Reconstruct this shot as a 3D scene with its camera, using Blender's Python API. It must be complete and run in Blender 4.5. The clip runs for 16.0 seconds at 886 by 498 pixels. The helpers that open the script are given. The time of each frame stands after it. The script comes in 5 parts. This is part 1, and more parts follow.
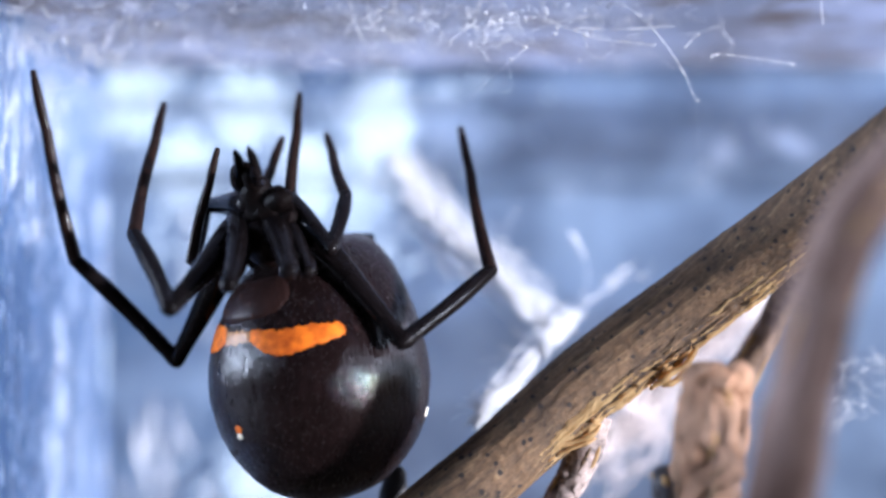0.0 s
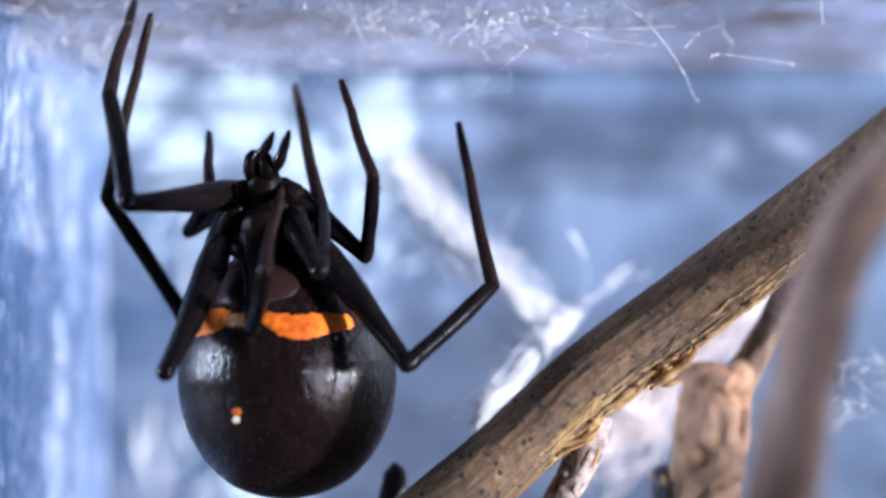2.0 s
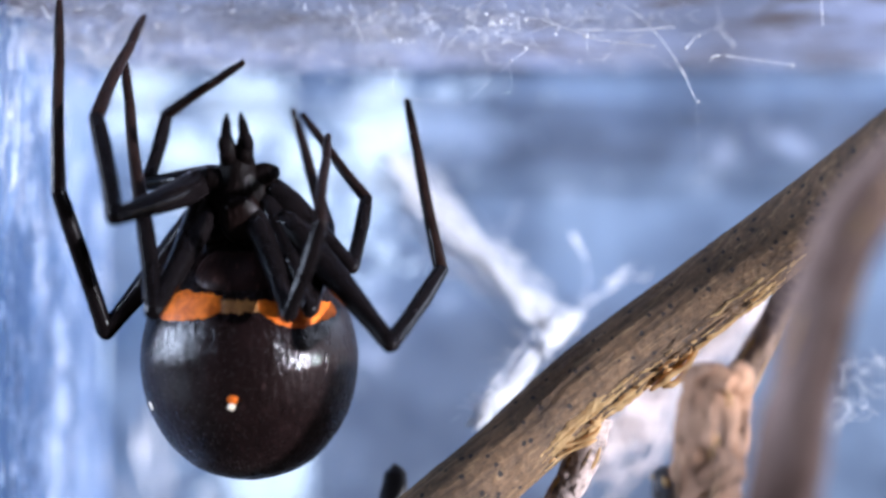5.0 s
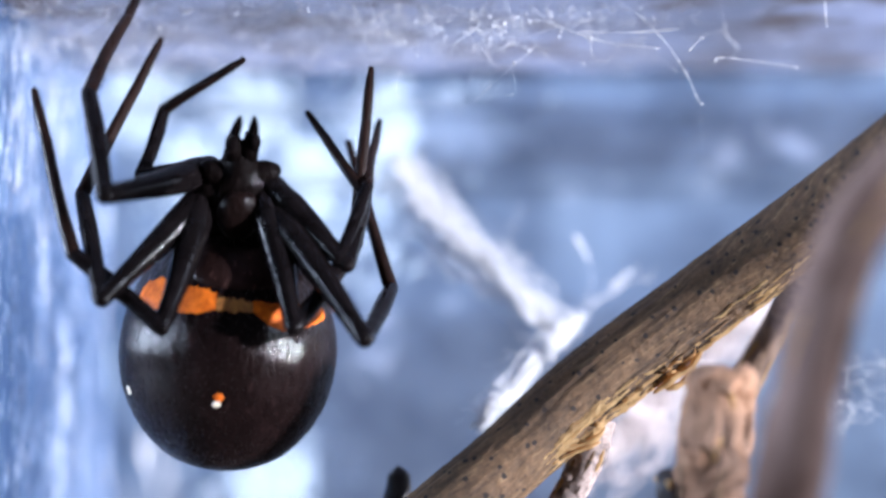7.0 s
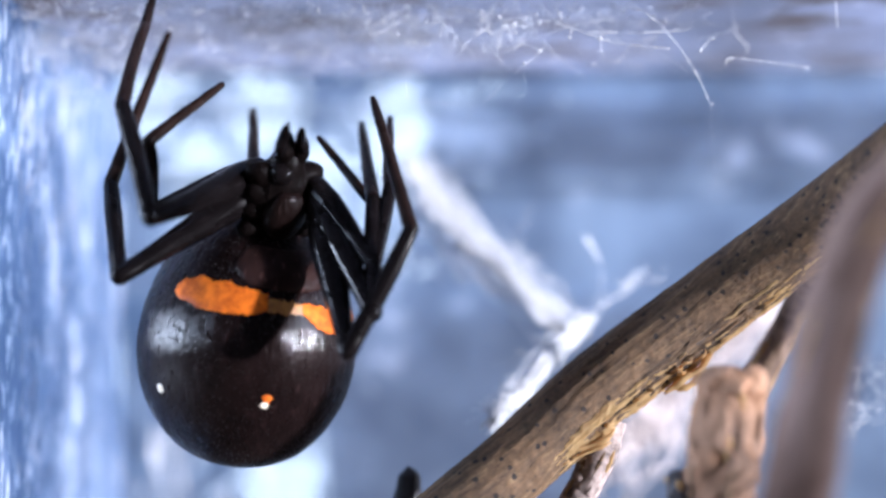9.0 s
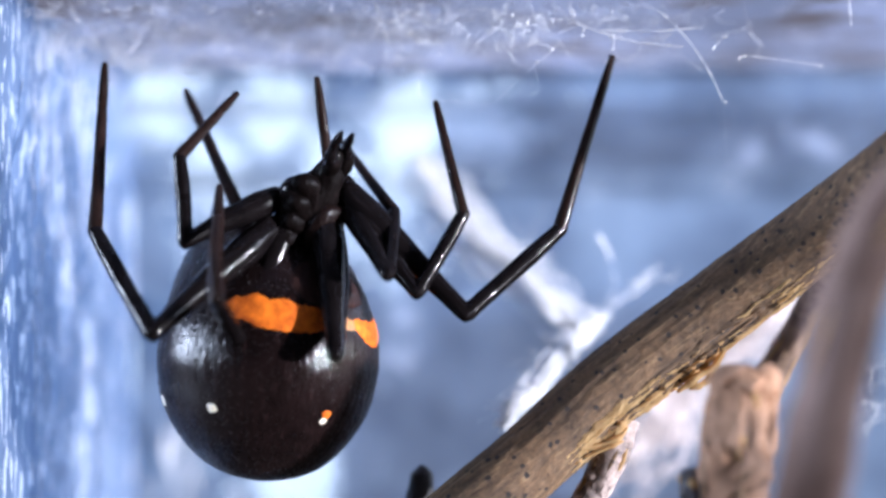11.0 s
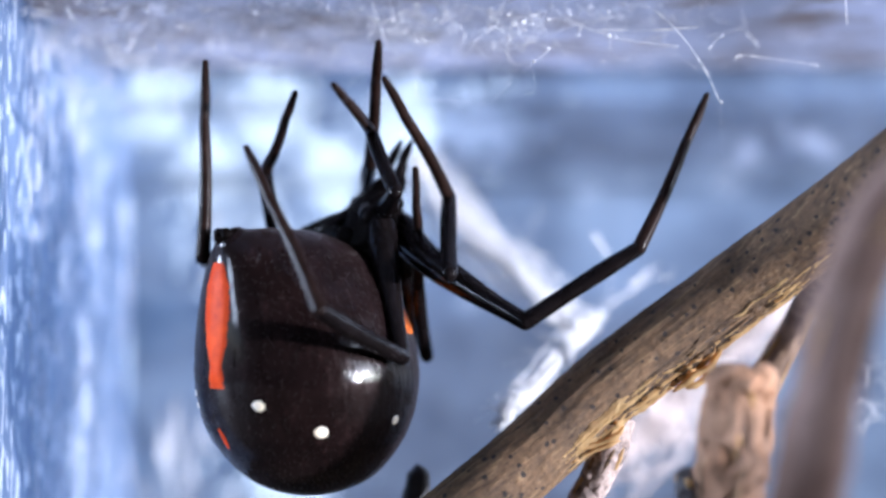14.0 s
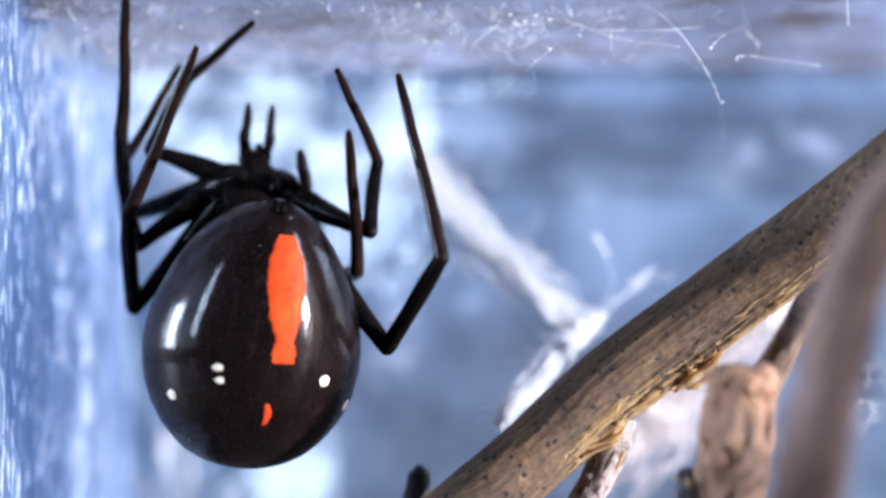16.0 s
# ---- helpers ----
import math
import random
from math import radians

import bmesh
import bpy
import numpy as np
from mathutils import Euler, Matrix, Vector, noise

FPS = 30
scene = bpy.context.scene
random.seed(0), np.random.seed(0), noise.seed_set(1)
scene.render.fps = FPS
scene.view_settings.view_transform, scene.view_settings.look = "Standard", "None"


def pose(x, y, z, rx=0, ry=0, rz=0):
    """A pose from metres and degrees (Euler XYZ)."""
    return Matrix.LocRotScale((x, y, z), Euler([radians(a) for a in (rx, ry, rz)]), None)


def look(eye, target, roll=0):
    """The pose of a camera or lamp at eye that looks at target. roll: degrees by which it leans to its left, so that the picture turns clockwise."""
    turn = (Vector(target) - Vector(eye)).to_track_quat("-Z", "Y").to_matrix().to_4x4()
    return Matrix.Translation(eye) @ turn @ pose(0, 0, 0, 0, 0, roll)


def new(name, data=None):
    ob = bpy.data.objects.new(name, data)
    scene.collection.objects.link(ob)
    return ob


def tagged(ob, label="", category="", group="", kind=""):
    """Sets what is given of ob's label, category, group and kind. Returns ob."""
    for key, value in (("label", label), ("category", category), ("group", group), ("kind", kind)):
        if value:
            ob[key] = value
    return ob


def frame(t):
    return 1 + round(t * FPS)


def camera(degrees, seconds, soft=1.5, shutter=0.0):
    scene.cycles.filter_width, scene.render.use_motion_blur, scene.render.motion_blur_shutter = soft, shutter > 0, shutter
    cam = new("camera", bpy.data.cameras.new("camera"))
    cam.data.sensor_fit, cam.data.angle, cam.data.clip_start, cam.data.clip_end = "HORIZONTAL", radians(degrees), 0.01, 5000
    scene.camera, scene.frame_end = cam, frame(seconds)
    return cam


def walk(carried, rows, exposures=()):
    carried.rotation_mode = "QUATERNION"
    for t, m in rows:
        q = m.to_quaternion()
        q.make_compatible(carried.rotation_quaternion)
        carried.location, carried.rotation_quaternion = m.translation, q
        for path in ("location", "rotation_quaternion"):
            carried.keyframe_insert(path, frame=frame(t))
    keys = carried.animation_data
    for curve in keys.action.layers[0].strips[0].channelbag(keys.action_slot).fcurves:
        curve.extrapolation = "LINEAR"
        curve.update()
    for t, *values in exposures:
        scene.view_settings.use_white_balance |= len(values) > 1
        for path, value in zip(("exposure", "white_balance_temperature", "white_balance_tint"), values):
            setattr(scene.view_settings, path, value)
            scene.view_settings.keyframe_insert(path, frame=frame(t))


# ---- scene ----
cam = camera(32, 16.0, soft=2.8, shutter=0.5)
walk(cam, [
    (0, pose(0, -0.07191, 0, 90.000, 0, 0.000)), (3.5, pose(0, -0.07191, 0, 90.000, 0, 0.000)), (4, pose(0, -0.07191, 0, 90.000, 0, -0.063)),
    (4.2, pose(0, -0.07191, 0, 90.000, 0, -0.063)), (5.2, pose(0, -0.07191, 0, 90.063, 0, 0.042)), (6.3, pose(0, -0.07191, 0, 90.126, 0, 0.147)),
    (6.5, pose(0, -0.07191, 0, 90.126, 0, 0.147)), (7, pose(0, -0.07191, 0, 90.126, 0, 0.147)), (7.5, pose(0, -0.07191, 0, 90.136, 0, 0.126)),
    (8, pose(0, -0.07191, 0, 90.042, 0, 0.231)), (8.5, pose(0, -0.07191, 0, 90.168, 0, 0.335)), (9, pose(0, -0.07191, 0, 90.147, 0, 0.524)),
    (9.2, pose(0, -0.07191, 0, 90.147, 0, 0.587)), (10.2, pose(0, -0.07191, 0, 90.115, 0, 0.838)), (11.3, pose(0, -0.07191, 0, 90.084, 0, 1.006)),
    (11.5, pose(0, -0.07191, 0, 90.084, 0, 1.006)), (12, pose(0, -0.07191, 0, 90.063, 0, 0.964)), (12.5, pose(0, -0.07191, 0, 90.063, 0, 0.922)),
    (13, pose(0, -0.07191, 0, 90.073, 0, 0.901)), (13.5, pose(0, -0.07191, 0, 90.073, 0, 0.880)), (14, pose(0, -0.07191, 0, 90.063, 0, 0.859)),
    (14.5, pose(0, -0.07191, 0, 90.063, 0, 0.796)), (15, pose(0, -0.07191, 0, 90.063, 0, 0.807)), (15.5, pose(0, -0.07191, 0, 90.063, 0, 0.838)),
    (16, pose(0, -0.07191, 0, 90.073, 0, 0.891))],
     exposures=[(0, 1.15, 5610, 17), (16, 1.15, 5610, 17)])

cam.data.dof.use_dof = True
cam.data.dof.focus_distance = 0.0700
cam.data.dof.aperture_fstop = 19.0

MM = 0.001
LENS = 784 / math.tan(radians(16))       # picture units per unit of depth
NEAR = LENS * 0.0263 * MM                # from the eye to the spider's plane
UNIT = 0.0263 * MM                       # one picture unit in the spider's plane


def at(x, y, back=0.0):
    """The place seen straight ahead at (x, y) of the opening view, so many millimetres behind the spider's plane."""
    d = NEAR + back * MM
    return Vector(((x - 784) / LENS * d, back * MM, (441 - y) / LENS * d))


# ---- light: sky, sun, and area lamps added in unseen window openings ----
world = bpy.data.worlds.new("daylight")
scene.world = world
world.use_nodes = True
wn = world.node_tree.nodes
sky = wn.new("ShaderNodeTexSky")
sky.sky_type, sky.sun_disc, sky.sun_elevation, sky.sun_rotation = "NISHITA", False, radians(35), radians(70)
wn["Background"].inputs["Strength"].default_value = 0.12
world.node_tree.links.new(sky.outputs[0], wn["Background"].inputs["Color"])


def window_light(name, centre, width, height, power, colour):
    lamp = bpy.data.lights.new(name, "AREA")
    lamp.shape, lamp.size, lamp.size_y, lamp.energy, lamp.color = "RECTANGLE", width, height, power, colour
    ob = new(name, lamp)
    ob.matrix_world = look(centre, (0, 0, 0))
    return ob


sun = bpy.data.lights.new("sun", "SUN")
sun.energy, sun.angle, sun.color = 5.0, radians(2.0), (1.0, 0.95, 0.88)
sun_ob = new("sun", sun)
sun_ob.matrix_world = look((0.3625, -0.165, 0.009), (0, 0, 0))
# backlight added close behind the tub, strongest on the wall's upper part
north = window_light("backlight_north", (0.0, 0.053, 0.10), 0.40, 0.16, 0.46, (0.86, 0.92, 1.0))
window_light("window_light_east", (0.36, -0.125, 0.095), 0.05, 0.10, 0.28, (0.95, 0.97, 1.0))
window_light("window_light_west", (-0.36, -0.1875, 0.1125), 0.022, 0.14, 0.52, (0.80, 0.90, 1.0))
# second west lamp, added to make the scratched side wall glow from outside
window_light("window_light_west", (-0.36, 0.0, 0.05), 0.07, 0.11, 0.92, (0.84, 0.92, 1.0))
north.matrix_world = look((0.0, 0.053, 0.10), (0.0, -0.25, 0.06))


# ---- materials ----
def material(name, rough=0.5, metal=0.0):
    m = bpy.data.materials.new(name)
    m.use_nodes = True
    p = m.node_tree.nodes["Principled BSDF"]
    p.inputs["Roughness"].default_value, p.inputs["Metallic"].default_value = rough, metal
    return m, m.node_tree.nodes, m.node_tree.links, p


def add(nodes, kind, **values):
    n = nodes.new(kind)
    for key, value in values.items():
        n.inputs[key.replace("_", " ")].default_value = value
    return n


def coords(nodes, links, scale):
    tc, mp = nodes.new("ShaderNodeTexCoord"), nodes.new("ShaderNodeMapping")
    mp.inputs["Scale"].default_value = scale
    links.new(tc.outputs["Object"], mp.inputs["Vector"])
    return mp.outputs["Vector"]


def ramp(nodes, links, source, stops):
    r = nodes.new("ShaderNodeValToRGB")
    els = r.color_ramp.elements
    while len(els) < len(stops):
        els.new(0.5)
    for e, (pos, col) in zip(els, stops):
        e.position, e.color = pos, (*col, 1)
    links.new(source, r.inputs["Fac"])
    return r.outputs["Color"]


def noise_out(nodes, links, vec, scale, detail=4.0, rough=0.55):
    n = add(nodes, "ShaderNodeTexNoise", Scale=scale, Detail=detail, Roughness=rough)
    links.new(vec, n.inputs["Vector"])
    return n.outputs["Fac"]


def bump(nodes, links, height, strength, distance, p):
    b = add(nodes, "ShaderNodeBump", Strength=strength, Distance=distance)
    links.new(height, b.inputs["Height"])
    links.new(b.outputs["Normal"], p.inputs["Normal"])


def mix_rgb(nodes, links, fac, a, b, mode="MIX"):
    m = nodes.new("ShaderNodeMix")
    m.data_type, m.blend_type = "RGBA", mode
    for sock, value in ((m.inputs[0], fac), (m.inputs[6], a), (m.inputs[7], b)):
        if hasattr(value, "default_value"):
            links.new(value, sock)
        else:
            sock.default_value = value if isinstance(value, float) else (*value, 1)
    return m.outputs[2]


def plastic(name, low, high, white, stretch, streak, thresh, clear=0.72, clouds=((0.4, 0.12), (0.66, 1.0)), soft_edge=0.10, stain=None):
    """Cloudy plastic that lets light through, smeared and scratched along one way."""
    m, n, l, p = material(name, 0.38)
    v = coords(n, l, stretch)
    u = coords(n, l, (1, 1, 1))
    soft = noise_out(n, l, v, 90, 3)
    fine = noise_out(n, l, v, streak, 5, 0.65)
    cloud = noise_out(n, l, u, 110, 3)
    base = ramp(n, l, soft, [(0.3, low), (0.7, high)])
    marks = ramp(n, l, fine, [(thresh, (0, 0, 0)), (thresh + soft_edge, (1, 1, 1))])
    patch = ramp(n, l, cloud, [(p, (v,) * 3) for p, v in clouds])
    marks = mix_rgb(n, l, 1.0, marks, patch, "MULTIPLY")
    if stain:
        base = mix_rgb(n, l, ramp(n, l, noise_out(n, l, u, 190, 4), [(0.50, (0, 0, 0)), (0.64, (1, 1, 1))]), base, stain)
    col = mix_rgb(n, l, marks, base, white)
    l.new(col, p.inputs["Base Color"])
    bump(n, l, fine, 0.25, 0.0002, p)
    tr = n.new("ShaderNodeBsdfTranslucent")
    l.new(col, tr.inputs["Color"])
    mx = n.new("ShaderNodeMixShader")
    mx.inputs[0].default_value = clear
    l.new(p.outputs[0], mx.inputs[1]), l.new(tr.outputs[0], mx.inputs[2])
    l.new(mx.outputs[0], n["Material Output"].inputs["Surface"])
    return m


def chitin(name, colour, rough, grain, coat, shine=0.3, belly=None, hairs=2.6):
    """Glossy spider skin with a fine grain of short hairs that lie lengthwise; belly: how much smoother the skin is on the back."""
    m, n, l, p = material(name, rough)
    u = coords(n, l, (1, 1, 1))
    g = noise_out(n, l, coords(n, l, (1, 1, 0.5)), 10000, 2, 0.6)
    h = noise_out(n, l, coords(n, l, (1, 1, 0.2)), 4200, 3, 0.6)
    big = noise_out(n, l, u, 700, 3)
    dark = tuple(c * 0.5 for c in colour)
    col = ramp(n, l, big, [(0.35, dark), (0.7, colour)])
    # pale hair tips between the dark ground
    tips = ramp(n, l, h, [(0.60, (0, 0, 0)), (0.74, (1, 1, 1))])
    col = mix_rgb(n, l, tips, col, tuple(c * hairs for c in colour))
    l.new(col, p.inputs["Base Color"])
    r = n.new("ShaderNodeMapRange")
    r.inputs["From Min"].default_value, r.inputs["From Max"].default_value, r.inputs["To Min"].default_value, r.inputs["To Max"].default_value = 0.35, 0.65, rough * 0.75, rough * 1.35
    l.new(h, r.inputs["Value"]), l.new(r.outputs["Result"], p.inputs["Roughness"])
    b1, b2 = add(n, "ShaderNodeBump", Strength=grain, Distance=0.000022), add(n, "ShaderNodeBump", Strength=grain, Distance=0.000062)
    l.new(g, b1.inputs["Height"]), l.new(h, b2.inputs["Height"]), l.new(b1.outputs["Normal"], b2.inputs["Normal"])
    l.new(b2.outputs["Normal"], p.inputs["Normal"]), l.new(b2.outputs["Normal"], p.inputs["Coat Normal"])
    if belly is not None:
        xyz, k = n.new("ShaderNodeSeparateXYZ"), n.new("ShaderNodeMapRange")
        l.new(u, xyz.inputs[0]), l.new(xyz.outputs[1], k.inputs["Value"])
        for key, value in (("From Min", -0.0006), ("From Max", 0.0034), ("To Min", grain), ("To Max", belly)):
            k.inputs[key].default_value = value
        l.new(k.outputs["Result"], b1.inputs["Strength"]), l.new(k.outputs["Result"], b2.inputs["Strength"])
    p.inputs["Specular IOR Level"].default_value = shine
    p.inputs["Coat Weight"].default_value, p.inputs["Coat Roughness"].default_value = coat, 0.075
    return m


def mottled(name, dark, light, rough, scale, relief, stretch=(1, 1, 1), specks=None):
    m, n, l, p = material(name, rough)
    v = coords(n, l, stretch)
    u = coords(n, l, (1, 1, 1))
    a = noise_out(n, l, v, scale, 6, 0.65)
    b = noise_out(n, l, u, scale * 0.35, 4)
    col = mix_rgb(n, l, 0.45, ramp(n, l, a, [(0.36, dark), (0.64, light)]), ramp(n, l, b, [(0.35, dark), (0.65, light)]))
    if specks:
        s = noise_out(n, l, u, scale * 3.6, 2, 0.5)
        col = mix_rgb(n, l, ramp(n, l, s, [(0.36, (1, 1, 1)), (0.42, (0, 0, 0))]), col, specks)
    l.new(col, p.inputs["Base Color"])
    bump(n, l, a, 0.7, relief, p)
    return m


def streaked(name, dark, light, pale, specks, slope):
    """Bark with fine pale streaks along a stick that rises by so many degrees, and scattered black dots."""
    m, n, l, p = material(name, 0.8)
    u = coords(n, l, (1, 1, 1))
    turned, drawn = n.new("ShaderNodeMapping"), n.new("ShaderNodeMapping")
    turned.inputs["Rotation"].default_value, drawn.inputs["Scale"].default_value = (0, radians(slope), 0), (0.10, 1, 1)
    l.new(u, turned.inputs["Vector"]), l.new(turned.outputs["Vector"], drawn.inputs["Vector"])
    grain = noise_out(n, l, drawn.outputs["Vector"], 3600, 4, 0.6)
    fine = noise_out(n, l, u, 2300, 6, 0.7)
    broad = noise_out(n, l, u, 420, 4)
    col = mix_rgb(n, l, 0.5, ramp(n, l, fine, [(0.36, dark), (0.64, light)]), ramp(n, l, broad, [(0.35, dark), (0.65, light)]))
    col = mix_rgb(n, l, ramp(n, l, grain, [(0.56, (0, 0, 0)), (0.72, (0.7, 0.7, 0.7))]), col, pale)
    col = mix_rgb(n, l, ramp(n, l, grain, [(0.34, (0.7, 0.7, 0.7)), (0.44, (0, 0, 0))]), col, dark)
    dots = add(n, "ShaderNodeTexVoronoi", Scale=1650.0)
    l.new(u, dots.inputs["Vector"])
    ragged = n.new("ShaderNodeMath")
    ragged.operation = "MULTIPLY_ADD"
    l.new(fine, ragged.inputs[0]), l.new(dots.outputs["Distance"], ragged.inputs[2])
    ragged.inputs[1].default_value = 0.45
    col = mix_rgb(n, l, ramp(n, l, ragged.outputs[0], [(0.38, (1, 1, 1)), (0.45, (0, 0, 0))]), col, specks)
    l.new(col, p.inputs["Base Color"])
    lift = n.new("ShaderNodeMath")
    l.new(fine, lift.inputs[0]), l.new(grain, lift.inputs[1])
    bump(n, l, lift.outputs[0], 0.7, 0.00014, p)
    return m


BACK = plastic("cloudy_plastic_back", (0.195, 0.240, 0.312), (0.375, 0.440, 0.528), (0.80, 0.84, 0.90), (1.6, 1, 2.0), 110, 0.60)
# white marks: scratches, with their glints put into the colour
SIDE = plastic("scratched_plastic_side", (0.17, 0.232, 0.345), (0.29, 0.368, 0.505), (0.97, 0.99, 1.0), (1, 3.0, 0.8), 700, 0.548, 0.72, ((0.2, 0.7), (0.5, 1.0)), 0.05)
BACKING = plastic("pale_backing_plastic", (0.56, 0.61, 0.70), (0.76, 0.80, 0.87), (0.9, 0.92, 0.96), (1, 1, 3), 200, 0.6)
LID = plastic("silk_smeared_lid", (0.33, 0.34, 0.385), (0.61, 0.62, 0.71), (0.86, 0.86, 0.90), (1, 0.6, 1), 620, 0.53, 0.72, ((0.42, 0.05), (0.62, 1.0)), 0.10, (0.27, 0.225, 0.20))
BLACK = chitin("black_abdomen_skin", (0.0078, 0.0040, 0.0040), 0.34, 1.0, 0.38, 0.03, 0.14)
sheen = BLACK.node_tree.nodes["Principled BSDF"].inputs
sheen["Specular Tint"].default_value = (1.0, 0.80, 0.76, 1)
sheen["Sheen Weight"].default_value, sheen["Sheen Roughness"].default_value, sheen["Sheen Tint"].default_value = 0.016, 0.45, (1.0, 0.80, 0.80, 1)
LEG = chitin("black_leg_skin", (0.0064, 0.0050, 0.0054), 0.21, 0.32, 0.15, 0.04, None, 1.6)
# the plate's own brown, also lightened to make up for shade under the head
PLATE = chitin("dark_brown_belly_skin", (0.026, 0.0130, 0.0115), 0.40, 1.0, 0.08, 0.04)
LEG_END = chitin("brown_black_leg_end", (0.019, 0.0105, 0.0085), 0.32, 0.22, 0.12, 0.06, None, 1.6)
HEAD = chitin("black_carapace", (0.0050, 0.0034, 0.0033), 0.46, 1.3, 0.05, 0.02, None, 2.6)
STERNUM = chitin("brown_black_breast_skin", (0.0080, 0.0044, 0.0040), 0.36, 1.2, 0.12, 0.04)
ORANGE = mottled("orange_skin_mark", (0.25, 0.040, 0.005), (0.86, 0.205, 0.011), 0.55, 1900, 0.00005)
OCHRE = mottled("dull_ochre_skin", (0.16, 0.06, 0.015), (0.50, 0.22, 0.045), 0.45, 2200, 0.00005)
RED = mottled("red_skin_mark", (0.46, 0.035, 0.008), (0.74, 0.088, 0.015), 0.36, 2000, 0.00004)
CREAM = mottled("cream_skin_spot", (0.75, 0.62, 0.42), (0.90, 0.86, 0.76), 0.35, 3000, 0.00003)
for mark, gloss in ((RED, 0.025), (ORANGE, 0.10)):
    mark.node_tree.nodes["Principled BSDF"].inputs["Specular IOR Level"].default_value = gloss
BARK = streaked("grey_brown_bark", (0.036, 0.021, 0.011), (0.172, 0.100, 0.048), (0.27, 0.18, 0.09), (0.014, 0.009, 0.007), 36.9)
BARK_PALE = mottled("pale_split_bark", (0.20, 0.115, 0.042), (0.62, 0.44, 0.20), 0.7, 1200, 0.0002)
bn, bl = BARK_PALE.node_tree.nodes, BARK_PALE.node_tree.links
bt, bm = bn.new("ShaderNodeBsdfTranslucent"), bn.new("ShaderNodeMixShader")
bt.inputs["Color"].default_value, bm.inputs[0].default_value = (0.75, 0.45, 0.16, 1), 0.45
bl.new(bn["Principled BSDF"].outputs[0], bm.inputs[1]), bl.new(bt.outputs[0], bm.inputs[2]), bl.new(bm.outputs[0], bn["Material Output"].inputs["Surface"])
TWIG = mottled("brown_twig_bark", (0.013, 0.006, 0.0035), (0.48, 0.265, 0.15), 0.75, 640, 0.001, (1, 1, 0.12))
GREY_TWIG = mottled("grey_brown_twig_bark", (0.060, 0.026, 0.014), (0.265, 0.175, 0.145), 0.8, 420, 0.0003, (1, 1, 0.4))
FORK = mottled("tan_fork_bark", (0.07, 0.040, 0.026), (0.40, 0.27, 0.18), 0.8, 1500, 0.0003)
ASH = mottled("grey_mottled_bark", (0.035, 0.028, 0.026), (0.60, 0.47, 0.42), 0.8, 1800, 0.0003)
DARK = mottled("near_black_mottle", (0.008, 0.007, 0.010), (0.03, 0.026, 0.03), 0.6, 800, 0.0002)
SILK, sn, sl, sp = material("white_silk", 0.3)
sp.inputs["Base Color"].default_value = (0.95, 0.96, 0.98, 1)
tr = sn.new("ShaderNodeBsdfTranslucent")
mx = sn.new("ShaderNodeMixShader")
tp, my = sn.new("ShaderNodeBsdfTransparent"), sn.new("ShaderNodeMixShader")
tr.inputs["Color"].default_value = (0.97, 0.97, 0.98, 1)
mx.inputs[0].default_value, my.inputs[0].default_value = 0.35, 0.30
sl.new(sp.outputs[0], mx.inputs[1]), sl.new(tr.outputs[0], mx.inputs[2]), sl.new(mx.outputs[0], my.inputs[1]), sl.new(tp.outputs[0], my.inputs[2])
sl.new(my.outputs[0], sn["Material Output"].inputs["Surface"])
# silk copy with the pinkish glow behind the twigs put into its colour
WARM_SILK = SILK.copy()
WARM_SILK.name = "pink_glow_silk"
WARM_SILK.node_tree.nodes["Principled BSDF"].inputs["Base Color"].default_value = (1.0, 0.90, 0.87, 1)
SOIL = mottled("dark_soil", (0.012, 0.009, 0.007), (0.05, 0.035, 0.025), 0.95, 500, 0.001)
PAINT = mottled("grey_room_paint", (0.042, 0.040, 0.044), (0.064, 0.061, 0.066), 0.8, 12, 0.0005)
WOOD = mottled("dark_table_wood", (0.05, 0.035, 0.025), (0.12, 0.08, 0.055), 0.5, 48, 0.0005, (1, 8, 1))


# ---- mesh helpers ----
def mesh_of(name, verts, faces, mat, smooth=True):
    me = bpy.data.meshes.new(name)
    me.from_pydata([tuple(v) for v in verts], [], faces)
    me.update()
    me.materials.append(mat)
    if smooth:
        me.polygons.foreach_set("use_smooth", [True] * len(me.polygons))
    return me


def part(name, me, parent, label=""):
    ob = new(name, me)
    ob.parent = parent
    return tagged(ob, label) if label else ob


def rings(loops, cap=True):
    """Verts and faces of a skin over closed loops with equal counts."""
    k = len(loops[0])
    verts = [v for loop in loops for v in loop]
    faces = []
    for i in range(len(loops) - 1):
        for j in range(k):
            a, b = i * k + j, i * k + (j + 1) % k
            faces.append((a, b, b + k, a + k))
    if cap:
        faces.append(tuple(range(k))[::-1])
        faces.append(tuple(range((len(loops) - 1) * k, len(loops) * k)))
    return verts, faces


def smooth_path(points, steps):
    """Catmull-Rom through the points."""
    pts = [Vector(p) for p in points]
    pts = [pts[0] * 2 - pts[1]] + pts + [pts[-1] * 2 - pts[-2]]
    out = []
    n = len(pts) - 3
    for i in range(n):
        a, b, c, d = pts[i:i + 4]
        for s in range(steps if i < n - 1 else steps + 1):
            t = s / steps
            out.append(0.5 * (2 * b + (c - a) * t + (2 * a - 5 * b + 4 * c - d) * t * t + (3 * b - a - 3 * c + d) * t ** 3))
    return out


